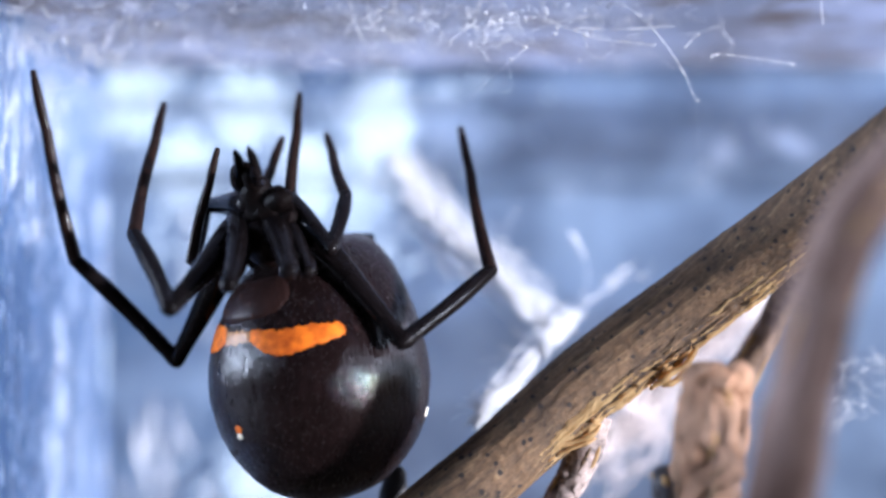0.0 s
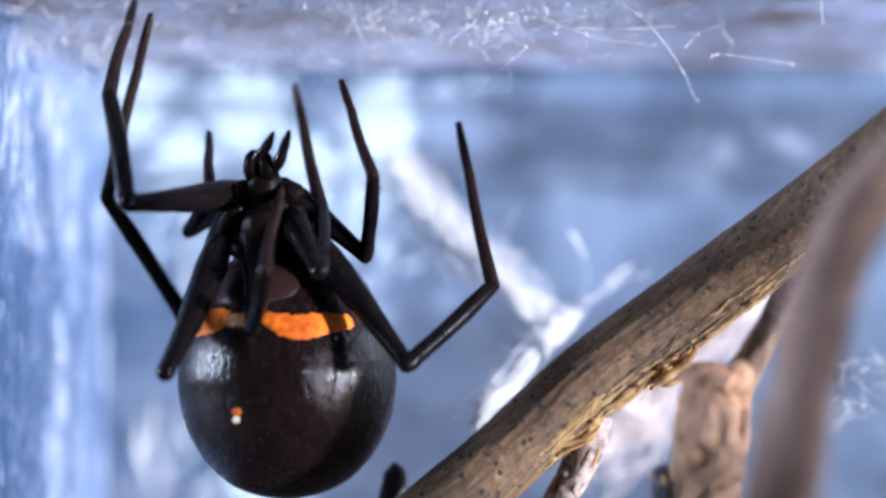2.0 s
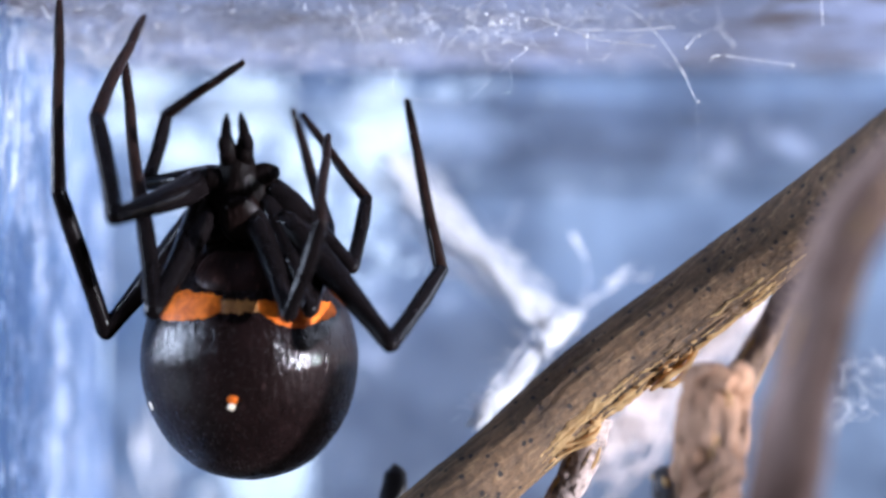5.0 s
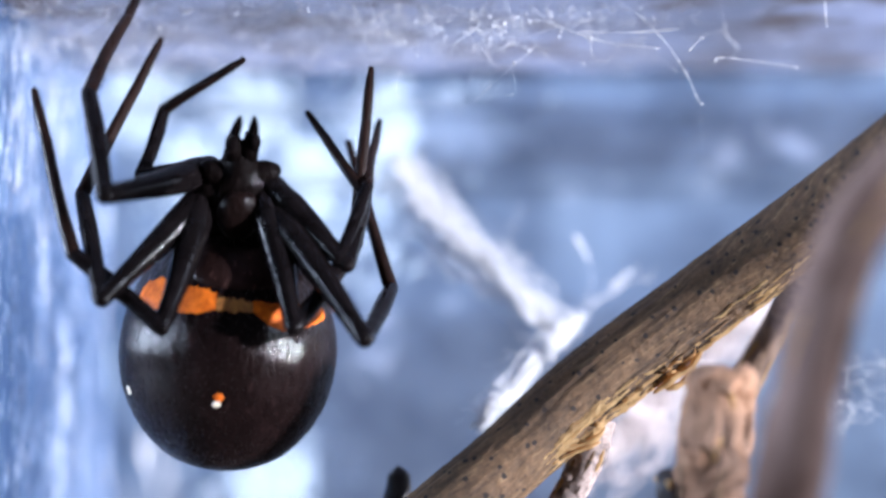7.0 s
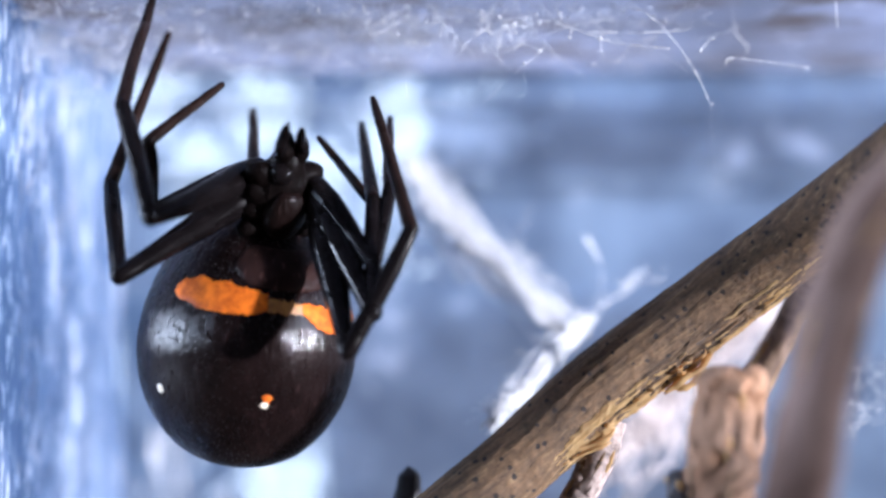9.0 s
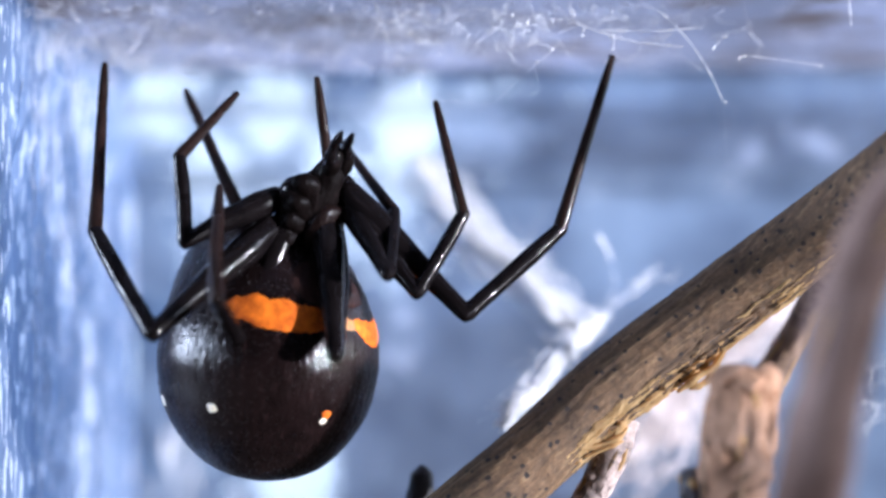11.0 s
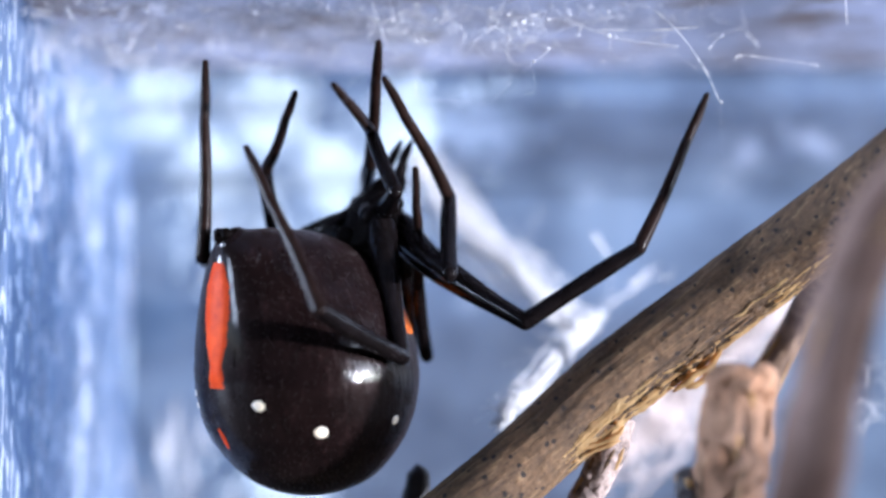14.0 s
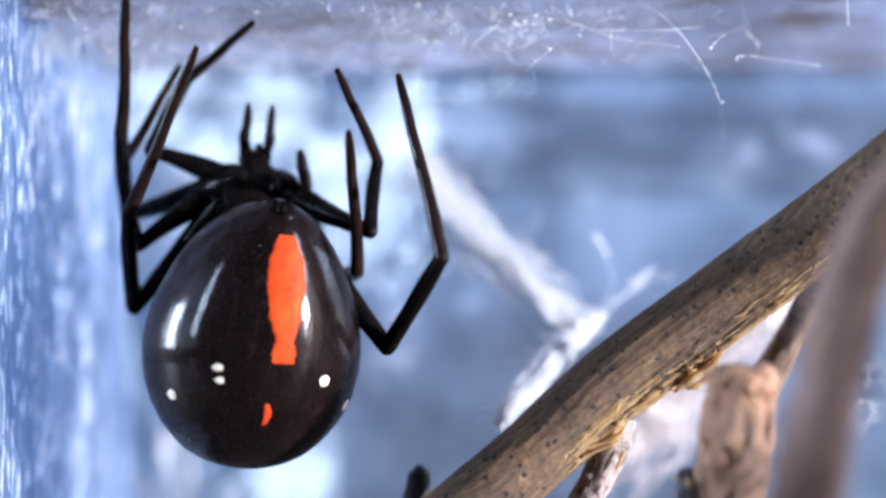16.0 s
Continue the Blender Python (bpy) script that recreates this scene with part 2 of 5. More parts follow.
def tube(path, radii, sides=16, rough=0.0, freq=400.0, ridges=0, seed=0.0, cap=True, deep=0.03):
    """Skin of a tube along a path; rough and ridges shape the surface."""
    loops = []
    up = Vector((0, 0.3, 1))
    n = len(path)
    for i, p in enumerate(path):
        d = (path[min(i + 1, n - 1)] - path[max(i - 1, 0)]).normalized()
        a = d.cross(up).normalized()
        b = a.cross(d)
        t = i / (n - 1)
        r = np.interp(t, np.linspace(0, 1, len(radii)), radii)
        loop = []
        for j in range(sides):
            w = 2 * math.pi * j / sides
            out = a * math.cos(w) + b * math.sin(w)
            k = 1.0
            if rough:
                q = (p + out * r) * freq
                k += rough * noise.noise(q + Vector((seed, 0, 0))) + rough * 0.5 * noise.noise(q * 3.1)
            if ridges:
                k += deep * noise.noise(Vector((math.cos(w) * ridges * 0.5, math.sin(w) * ridges * 0.5, t * 3 + seed))) + deep * 0.5 * noise.noise(Vector((math.cos(w) * ridges, math.sin(w) * ridges, t * 7 + seed)))
            loop.append(p + out * r * k)
        loops.append(loop)
    return rings(loops, cap)


def join_meshes(pieces):
    verts, faces = [], []
    for v, f in pieces:
        o = len(verts)
        verts += list(v)
        faces += [tuple(i + o for i in q) for q in f]
    return verts, faces


def block(x0, x1, y0, y1, z0, z1):
    v = [(x, y, z) for x in (x0, x1) for y in (y0, y1) for z in (z0, z1)]
    return v, [(0, 1, 3, 2), (4, 6, 7, 5), (0, 4, 5, 1), (2, 3, 7, 6), (0, 2, 6, 4), (1, 5, 7, 3)]


# ---- the container ----
def slab(name, label, x0, x1, y0, y1, z0, z1, mat):
    ob = new(name, mesh_of(name, *block(x0 * MM, x1 * MM, y0 * MM, y1 * MM, z0 * MM, z1 * MM), mat, False))
    return tagged(ob, label, name.split("_")[0], kind="structure")


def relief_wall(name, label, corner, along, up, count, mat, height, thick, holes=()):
    """A wall of moulded plastic with shallow waves; holes are ellipses (s, t, half width, half height, how many) in
    millimetres, pricked right through to make patches of glow.
    """
    nu, nv = count
    corner, along, up = Vector(corner) * MM, Vector(along) * MM, Vector(up) * MM
    out = along.cross(up).normalized()
    wide, tall = along.length / MM, up.length / MM
    k, size = nv + 1, (nu + 1) * (nv + 1)
    verts = [corner + along * (i / nu) + up * (j / nv) + out * height(i / nu, j / nv) * MM for i in range(nu + 1) for j in range(k)]
    verts += [corner + along * (i / nu) + up * (j / nv) - out * thick * MM for i in range(nu + 1) for j in range(k)]

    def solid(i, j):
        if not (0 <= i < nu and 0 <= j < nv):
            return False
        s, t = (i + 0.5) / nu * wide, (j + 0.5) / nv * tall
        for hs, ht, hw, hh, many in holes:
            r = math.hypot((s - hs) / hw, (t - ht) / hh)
            # pin holes thinning out from the middle, so the glow behind fades softly
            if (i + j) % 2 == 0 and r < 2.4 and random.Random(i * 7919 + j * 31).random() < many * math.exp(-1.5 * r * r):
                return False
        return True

    faces = []
    for i in range(nu):
        for j in range(nv):
            if not solid(i, j):
                continue
            a = i * k + j
            faces += [(a, a + k, a + k + 1, a + 1), (size + a, size + a + 1, size + a + k + 1, size + a + k)]
            for (di, dj), (p, q) in (((-1, 0), (a, a + 1)), ((1, 0), (a + k + 1, a + k)), ((0, -1), (a + k, a)), ((0, 1), (a + 1, a + k + 1))):
                if not solid(i + di, j + dj):
                    faces.append((p, q, q + size, p + size))
    return tagged(new(name, mesh_of(name, verts, faces, mat)), label, "wall", kind="structure")


def back_relief(s, t):
    # moulded bands that run across below the rim
    h = 0.5 * math.exp(-((t - 0.93) / 0.015) ** 2) + 0.7 * math.exp(-((t - 0.80) / 0.02) ** 2) - 0.5 * math.exp(-((t - 0.87) / 0.03) ** 2)
    return h + 0.35 * noise.noise(Vector((s * 9, t * 6, 1.7)))


def side_relief(s, t):
    return 0.25 * noise.noise(Vector((s * 14, t * 5, 4.2))) + 0.12 * noise.noise(Vector((s * 40, t * 9, 9.0)))


FLOOR_Z, LID_Z, BACK_Y, LEFT_X, RIGHT_X = -26.0, 12.4, 33.0, -22.9, 36.0
SLANT, FRONT_Y = 1.3, -1.6                # the side wall leans in towards the front
# bright patches of the back wall, made as pin holes over a glowing sheet
def glow_hole(x, y, half_w, half_h, many=1.7):
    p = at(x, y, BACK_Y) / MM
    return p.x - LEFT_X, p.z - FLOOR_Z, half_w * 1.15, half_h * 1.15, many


relief_wall("wall_back", "cloudy bluish plastic back wall of a tub, pricked through for glow patches", (LEFT_X, BACK_Y, FLOOR_Z), (RIGHT_X - LEFT_X, 0, 0), (0, 0, LID_Z - FLOOR_Z), (230, 130), BACK, back_relief, 0.3,
            (glow_hole(245, 150, 2.8, 3.4), glow_hole(440, 195, 2.8, 2.4), glow_hole(672, 240, 2.1, 4.2), glow_hole(790, 215, 3.4, 1.9, 1.4), glow_hole(400, 400, 4.4, 3.4, 0.5), glow_hole(600, 420, 3.4, 3.2, 0.5), glow_hole(330, 300, 2.2, 2.6), glow_hole(545, 300, 2.0, 2.6), glow_hole(478, 866, 2.9, 4.0)))
relief_wall("wall_side", "scratched bluish plastic side wall of a terrarium tub", (LEFT_X + SLANT, FRONT_Y, FLOOR_Z), (-SLANT, BACK_Y - FRONT_Y, 0), (0, 0, LID_Z - FLOOR_Z), (90, 60), SIDE, side_relief, 1.2)
slab("ceiling", "grey cloudy plastic lid smeared with silk", LEFT_X - 1.2, 30.0, -14, BACK_Y + 1.2, LID_Z + 0.02, LID_Z + 1.4, LID)
# slab added outside the wall; it dims a level band of the wall
slab("rim", "cloudy slab added behind the tub wall to dim a band", -2.0, RIGHT_X, BACK_Y + 0.7, BACK_Y + 2.0, 5.6, 10.4, BACKING)
# panel inferred from a sharp upright edge; added to dim the lower back wall
slab("wall_outer", "cloudy plastic panel standing close behind the tub", -9.0, 15.0, BACK_Y + 1.4, BACK_Y + 2.2, FLOOR_Z - 1.2, -3.0, BACKING)
slab("floor", "dark brown soil on the floor of the tub", LEFT_X - 1.2, RIGHT_X, -14, BACK_Y + 1.2, FLOOR_Z - 1.2, FLOOR_Z - 0.02, SOIL)

# ---- unseen plain dark walls, added round the tub to shape its light: three openings ----
def room_wall(name, label, axis, at_m, lo, hi, opening, thick=0.03):
    """A wall at one x or y with a window opening (u0, u1, z0, z1), built of four slabs in one mesh."""
    u0, u1, z0, z1 = opening
    bottom, top = -0.20, 0.40
    far = at_m + (thick if at_m > 0 else -thick)
    a, b = sorted((at_m, far))
    cells = [(lo, u0, bottom, top), (u1, hi, bottom, top), (u0, u1, bottom, z0), (u0, u1, z1, top)]
    pieces = [block(a, b, p, q, r, t) if axis == "x" else block(p, q, a, b, r, t) for p, q, r, t in cells if q > p and t > r]
    return tagged(new(name, mesh_of(name, *join_meshes(pieces), PAINT, False)), label, "wall", kind="structure")


def room_window(name, label, at_m, opening):
    """A painted frame with one glazing bar in a wall's opening."""
    u0, u1, z0, z1 = opening
    ob = tagged(new(name), label, "window", kind="structure")
    a, b, w, mid = at_m - 0.005, at_m + 0.005, 0.008, u0 + (u1 - u0) * 0.28
    bars = [(u0, u1, z0, z0 + w), (u0, u1, z1 - w, z1), (u0, u0 + w, z0 + w, z1 - w), (u1 - w, u1, z0 + w, z1 - w), (mid - 0.003, mid + 0.003, z0 + w, z1 - w)]
    for p, q, r, t in bars:
        part("window_frame", mesh_of("window_frame", *block(a, b, p, q, r, t), PAINT, False), ob)
    return ob


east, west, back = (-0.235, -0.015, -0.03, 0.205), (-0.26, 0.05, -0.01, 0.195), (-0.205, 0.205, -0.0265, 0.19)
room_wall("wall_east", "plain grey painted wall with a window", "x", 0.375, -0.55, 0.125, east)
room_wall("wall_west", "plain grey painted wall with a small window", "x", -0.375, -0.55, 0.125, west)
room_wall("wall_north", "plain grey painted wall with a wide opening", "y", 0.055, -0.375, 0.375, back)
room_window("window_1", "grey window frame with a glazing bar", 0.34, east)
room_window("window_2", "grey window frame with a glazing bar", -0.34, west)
tagged(new("wall_south", mesh_of("wall_south", *block(-0.375, 0.375, -0.58, -0.55, -0.20, 0.40), PAINT, False)), "plain grey painted wall", "wall", kind="structure")
tagged(new("room_ceiling", mesh_of("room_ceiling", *block(-0.405, 0.405, -0.58, 0.125, 0.40, 0.425), PAINT, False)), "plain grey painted ceiling", "ceiling", kind="structure")
tagged(new("room_floor", mesh_of("room_floor", *block(-0.405, 0.405, -0.58, 0.125, -0.225, -0.20), WOOD, False)), "dark wooden floor boards", "floor", kind="structure")
# added glowing sheet: fills the pin holes and lights the back wall from behind
GLOW_SHEET, kn, kl, kp = material("white_glow_sheet", 1.0)
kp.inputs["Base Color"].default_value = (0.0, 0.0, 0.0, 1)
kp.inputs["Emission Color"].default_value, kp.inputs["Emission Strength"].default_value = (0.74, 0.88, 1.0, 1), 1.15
tagged(new("backdrop", mesh_of("backdrop", *block(-0.65, 0.65, 0.35, 0.355, -0.40, 0.65), GLOW_SHEET, False)), "added glowing white sheet behind the tub, standing in for sky", "sky", kind="structure")
table = tagged(new("table"), "small dark wooden table that carries the tub", "table")
part("tabletop", mesh_of("tabletop", *block(-0.1375, 0.1375, -0.1125, 0.05, -0.0392, -0.0272), WOOD, False), table)
for x in (-0.13, 0.115):
    for y in (-0.105, 0.035):
        part("leg", mesh_of("leg", *block(x, x + 0.015, y, y + 0.015, -0.20, -0.0392), WOOD, False), table)

# ---- stick and twigs ----
def stick(name, label, points, radii, mat, steps=24, sides=28, rough=0.10, freq=500.0, ridges=10, seed=0.0, deep=0.09):
    ob = tagged(new(name), label, "stick" if name == "stick" else "twig")
    pts = [at(*p) for p in points]
    ob.location = pts[0]
    path = [p - pts[0] for p in smooth_path(pts, steps)]
    depth = [1 + p[2] * MM / NEAR for p in points]
    radii = [r * np.interp(i / (len(radii) - 1), np.linspace(0, 1, len(depth)), depth) for i, r in enumerate(radii)]
    part("bark", mesh_of("bark", *tube(path, [r * UNIT for r in radii], sides, rough, freq, ridges, seed, True, deep), mat), ob)
    if name == "twig":
        rnd = random.Random(int(seed * 10) + 3)
        n = len(path)
        for k in range(7):
            i0 = int(n * rnd.uniform(0.04, 0.5))
            i1 = min(n - 3, i0 + int(n * rnd.uniform(0.15, 0.4)))
            a = rnd.uniform(math.pi * 1.05, math.pi * 1.95)
            pts = []
            for i in range(max(i0, 2), i1, 3):
                r = np.interp(i / (n - 1), np.linspace(0, 1, len(radii)), radii) * UNIT
                a += rnd.gauss(0, 0.04)
                pts.append(path[i] + Vector((math.cos(a), math.sin(a), 0)) * r * 0.99)
            if len(pts) > 3:
                part("bark_ridge", mesh_of("bark_ridge", *tube(pts, [1 * UNIT, 4.5 * UNIT, 5 * UNIT, 4 * UNIT, 1 * UNIT], 6, 0.3, 900, 0, k), rnd.choice((mat, BARK_PALE, BARK))), ob, "raised ridge of bark")
        for t in (0.18, 0.42):
            i = int(n * t)
            d = (path[i + 1] - path[i - 1]).normalized()
            r = np.interp(t, np.linspace(0, 1, len(radii)), radii) * UNIT
            side = Vector((rnd.choice((-1, 1)), -0.6, 0)).normalized()
            c = path[i] + side * r * 0.72
            part("knot", mesh_of("knot", *tube([c + d * r * 0.55 * q for q in (-1, -0.8, -0.4, 0, 0.4, 0.8, 1)], [0.03 * r, 0.28 * r, 0.42 * r, 0.46 * r, 0.42 * r, 0.28 * r, 0.03 * r], 12, 0.25, 800, 0, seed + t), mat), ob, "swollen knot in the bark")
    return ob, path


main_stick, main_path = stick("stick", "dry brown stick with speckled split bark, wedged across the tub", [(200, 1368, 0), (420, 1186, 0), (640, 1014, -1), (800, 888, -1), (900, 804, -0.5), (1040, 673, 0), (1245, 518, -0.3), (1440, 373, -2.5), (1640, 213, -6.5), (1800, 86, -9)], [56, 60, 64, 67, 67, 66, 65, 64, 62, 60], BARK, 36, 96, 0.014, 2400.0, 20, 0.0, 0.022)
stick("twig", "thin brown side twig forking from the stick", [(1450, 420, -1.6), (1404, 500, 1.5), (1360, 585, 4), (1315, 665, 5), (1190, 900, 6), (1000, 1390, 8)], [34, 25, 26, 29, 28, 24], FORK, seed=3.0)
stick("twig", "broken brown twig with a ragged stub end", [(1275, 640, -9), (1270, 662, -9), (1266, 700, -9), (1256, 790, -9.5), (1248, 880, -10), (1240, 1000, -10), (1200, 1290, -10)], [4, 26, 40, 48, 54, 58, 58, 57, 58, 60, 59, 58, 57, 57, 56, 56, 55, 54, 52, 50, 48, 46], TWIG, 24, 72, 0.16, 420.0, 8, 7.0, 0.26)
# dark piece for the stub's hollow end, its shade put into the colour
stick("twig", "dark knob standing for the hollow end of the stub", [(1172, 826, -8), (1178, 855, -8), (1192, 920, -8), (1215, 1010, -8.4)], [14, 26, 32, 30], DARK, seed=21.0)
stick("twig", "thick grey-brown twig close to the lens", [(1700, 180, -19), (1580, 300, -20), (1500, 410, -21), (1452, 540, -22), (1418, 690, -22), (1388, 830, -22), (1330, 1180, -21)], [54, 56, 58, 58, 60, 64, 64], GREY_TWIG, seed=11.0)
stick("twig", "short mottled grey twig under the stick", [(1062, 735, 0), (1035, 800, 0), (1010, 850, 0.3), (975, 930, 0.5), (850, 1370, 2)], [22, 30, 30, 28, 24], ASH, seed=17.0)

# bark split open along the lower side of the stick: ridges and grooves that run lengthwise
def split_bark(path, i0, i1, a0, a1, radius, steps=3, across=44):
    """A sheet of splintered bark on the path between two of its steps and two angles (0 faces the viewer, 90 is down); pale crests, dark grooves."""
    verts, crest, rows = [], [], 0
    for i in range(i0 * steps, i1 * steps):
        k, f = divmod(i, steps)
        p = path[k].lerp(path[k + 1], f / steps)
        d = (path[k + 1] - path[k - 1]).normalized()
        down = Vector((0, 1, 0)).cross(d).normalized()
        down = -down if down.z > 0 else down
        t = (i / steps - i0) / (i1 - i0)
        fade = min(1.0, 5 * t, 5 * (1 - t))
        for j in range(across + 1):
            u = j / across
            low = a0 + (a1 - a0) * u + 8 * (1 - u) * noise.noise(Vector((t * 9, 3.0, 0))) + 3 * noise.noise(Vector((t * 30, u * 2, 1)))
            a = radians(low)
            h = noise.noise(Vector((u * 9.5 + 0.8 * noise.noise(Vector((t * 5, u * 3, 4))), t * 2.6, 2.0))) + 0.55 * noise.noise(Vector((u * 17, t * 11, 6.0))) + 0.25 * noise.noise(Vector((u * 30, t * 40, 8.0)))
            edge = min(1.0, 4 * u, 4 * (1 - u) + 0.3) * fade
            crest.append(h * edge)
            r = radius + (1.5 + 13 * h) * edge - 3 * (1 - edge)
            verts.append(p + (Vector((0, -1, 0)) * math.cos(a) + down * math.sin(a)) * r * UNIT)
        rows += 1
    k = across + 1
    faces = [(i * k + j, i * k + j + 1, (i + 1) * k + j + 1, (i + 1) * k + j) for i in range(rows - 1) for j in range(across)]
    me = mesh_of("split_bark", verts, faces, BARK)
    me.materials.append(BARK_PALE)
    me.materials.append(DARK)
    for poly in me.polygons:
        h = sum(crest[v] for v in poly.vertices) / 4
        # colour follows height: pale crests, near black in the deepest grooves
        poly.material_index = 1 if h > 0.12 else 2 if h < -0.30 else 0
    return me


n = len(main_path)
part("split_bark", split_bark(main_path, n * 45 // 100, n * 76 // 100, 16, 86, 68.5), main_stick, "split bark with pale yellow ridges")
rnd = random.Random(5)
o = main_stick.location
for pts, r in ((((1150, 690), (1185, 664), (1212, 646), (1238, 612)), 8), (((1172, 684), (1200, 672), (1226, 648)), 7), (((950, 798), (1000, 787), (1044, 772), (1064, 750)), 6), (((985, 806), (1024, 790), (1056, 776)), 5)):
    path = smooth_path([at(x, y, -1.55 if r < 7 else -0.9) - o for x, y in pts], 6)
    part("bark_strip", mesh_of("bark_strip", *tube(path, [0.3 * r * UNIT, r * UNIT, 0.7 * r * UNIT, r * UNIT, 0.2 * r * UNIT], 9, 0.6, 1500, 0, r), BARK_PALE), main_stick, "raised pale splinter of bark")
for k in range(10):
    x = rnd.choice((rnd.gauss(1175, 26), rnd.gauss(1005, 22)))
    y = 785 - (x - 1000) * 0.74 + rnd.gauss(0, 7)
    a, m = rnd.uniform(0.15, 0.95), rnd.uniform(5, 12)
    pts = [at(x - m, y + m * 0.74, -1.2), at(x, y, -1.5), at(x + m * math.cos(a), y - m * math.sin(a) * 0.8, -1.4), at(x + 1.6 * m * math.cos(a + 0.3), y - 1.6 * m * math.sin(a + 0.3), -1.0)]
    part("bark_strip", mesh_of("bark_strip", *tube([p - o for p in smooth_path(pts, 4)], [1.5 * UNIT, rnd.uniform(2, 4) * UNIT, 2.0 * UNIT, 0.4 * UNIT], 6, 0.3, 900, 0, k), BARK_PALE), main_stick)

bud = tagged(new("bud", mesh_of("bud", *tube(smooth_path([at(697, 818, 3), at(699, 835, 3), at(697, 870, 3), at(690, 920, 3), at(684, 990, 3), at(680, 1386, 3)], 10), [1 * UNIT, 20 * UNIT, 26 * UNIT, 26 * UNIT, 12 * UNIT, 8 * UNIT], 16, 0.1, 600), DARK)), "small black dry bud on a stalk from the tub floor", "bud")

# ---- silk ----
SOFT = SILK.copy()
SOFT.name = "soft_matted_silk"
SOFT.node_tree.nodes["Mix Shader.001"].inputs[0].default_value = 0.40


def strands(lines, sides=4):
    return join_meshes([tube(path, rad, sides) for path, rad in lines])


def bundle(points, width, count, thin, seed, loose=1.0):
    """Many fine threads that run together along a path."""
    rnd = random.Random(seed)
    path = smooth_path(points, 10)
    n = len(path)
    lines = []
    for _ in range(count):
        a, b = sorted((rnd.random() * 1.3 - 0.15, rnd.random() * 1.3 - 0.15))
        i0, i1 = max(0, int(a * n)), min(n - 1, int(b * n))
        if i1 - i0 < 4:
            continue
        off = Vector((rnd.gauss(0, 1), rnd.gauss(0, 1), rnd.gauss(0, 1))) * width
        s = rnd.random() * 50
        pts = []
        for i in range(i0, i1 + 1, 2):
            q = Vector((i * 0.22 + s, s, 0))
            pts.append(path[i] + off + Vector((noise.noise(q), noise.noise(q + Vector((9, 0, 0))), noise.noise(q + Vector((0, 9, 0))))) * width * loose)
        if len(pts) > 2:
            lines.append((pts, [thin, thin]))
    return lines


def silk(name, label, lines, sides=3):
    ob = new(name, mesh_of(name, *strands(lines, sides), SILK))
    return tagged(ob, label, "silk", kind="stuff")


def ribbons(points, width, count, half, seed):
    """Flat wisps of matted silk along a path, spread out towards the light."""
    rnd = random.Random(seed)
    path = smooth_path(points, 10)
    n = len(path)
    pieces = []
    for _ in range(count):
        a = rnd.random() * 0.9 - 0.05
        i0, i1 = max(0, int(a * n)), min(n - 1, int((a + rnd.uniform(0.12, 0.4)) * n))
        if i1 - i0 < 3:
            continue
        s, drift = rnd.random() * 60, rnd.gauss(0, 0.75)
        loops = []
        for i in range(i0, i1 + 1):
            d = (path[min(i + 1, n - 1)] - path[max(i - 1, 0)]).normalized()
            lit = Vector((0.9 + rnd.gauss(0, 0.03), -0.43, 0.06))
            lit = (lit - d * lit.dot(d)).normalized()
            side = d.cross(lit)
            q = Vector((i * 0.25 + s, s, 0))
            t = (i - i0) / (i1 - i0)
            off = side * (noise.noise(q * 0.6) * 1.4 + drift) * width * (0.55 + 0.9 * abs(noise.noise(Vector((i * 0.17, seed, 2)))) * 2) + lit * (noise.noise(q + Vector((7, 0, 0))) * 0.5) * width
            w = half * (0.12 + math.sin(math.pi * t)) * (0.7 + 0.9 * noise.noise(q * 2.3))
            c = path[i] + off
            loops.append([c + side * w, c + lit * half * 0.12, c - side * w, c - lit * half * 0.12])
        pieces.append(rings(loops))
    return pieces


def silk_mat(name, label, lines, wisps, mat=SILK):
    ob = new(name, mesh_of(name, *join_meshes([strands(lines, 3)] + wisps), mat))
    return tagged(ob, label, "silk", kind="stuff")


upper = [at(690, 270, 17), at(760, 370, 16), at(870, 480, 14), at(985, 588, 12.5)]
lower = [at(1020, 556, 12.5), at(985, 592, 11.5), at(945, 628, 9), at(900, 688, 6), at(872, 706, 4.5), at(840, 750, 3)]
spur = [at(1150, 455, 14), at(1095, 490, 13.5), at(1050, 528, 13), at(1005, 570, 13)]
loop = [at(775, 420, 16.5), at(790, 470, 16), at(840, 492, 15.5), at(880, 520, 15)]
hook = [at(1006, 408, 14.5), at(1018, 424, 14.5), at(1028, 440, 14.5), at(1034, 458, 14.3)]
tail = [at(1034, 450, 14.5), at(1042, 490, 14), at(1030, 530, 13.5), at(1005, 570, 13)]
silk_mat("silk_band", "thick white band of matted silk across the tub", bundle(upper, 24 * UNIT, 110, 1.8 * UNIT, 1, 2.0), ribbons(upper, 26 * UNIT, 420, 8 * UNIT, 51) + ribbons(loop, 8 * UNIT, 26, 4 * UNIT, 58) + ribbons(hook, 4 * UNIT, 12, 9 * UNIT, 59) + ribbons(tail, 4 * UNIT, 7, 2.5 * UNIT, 60), SOFT)
silk_mat("silk_band", "white band of matted silk running down to the stick", bundle(lower, 7 * UNIT, 70, 1.6 * UNIT, 2, 1.8), ribbons(lower, 10 * UNIT, 150, 3.8 * UNIT, 52) + ribbons(spur, 13 * UNIT, 13, 3 * UNIT, 57), SOFT)


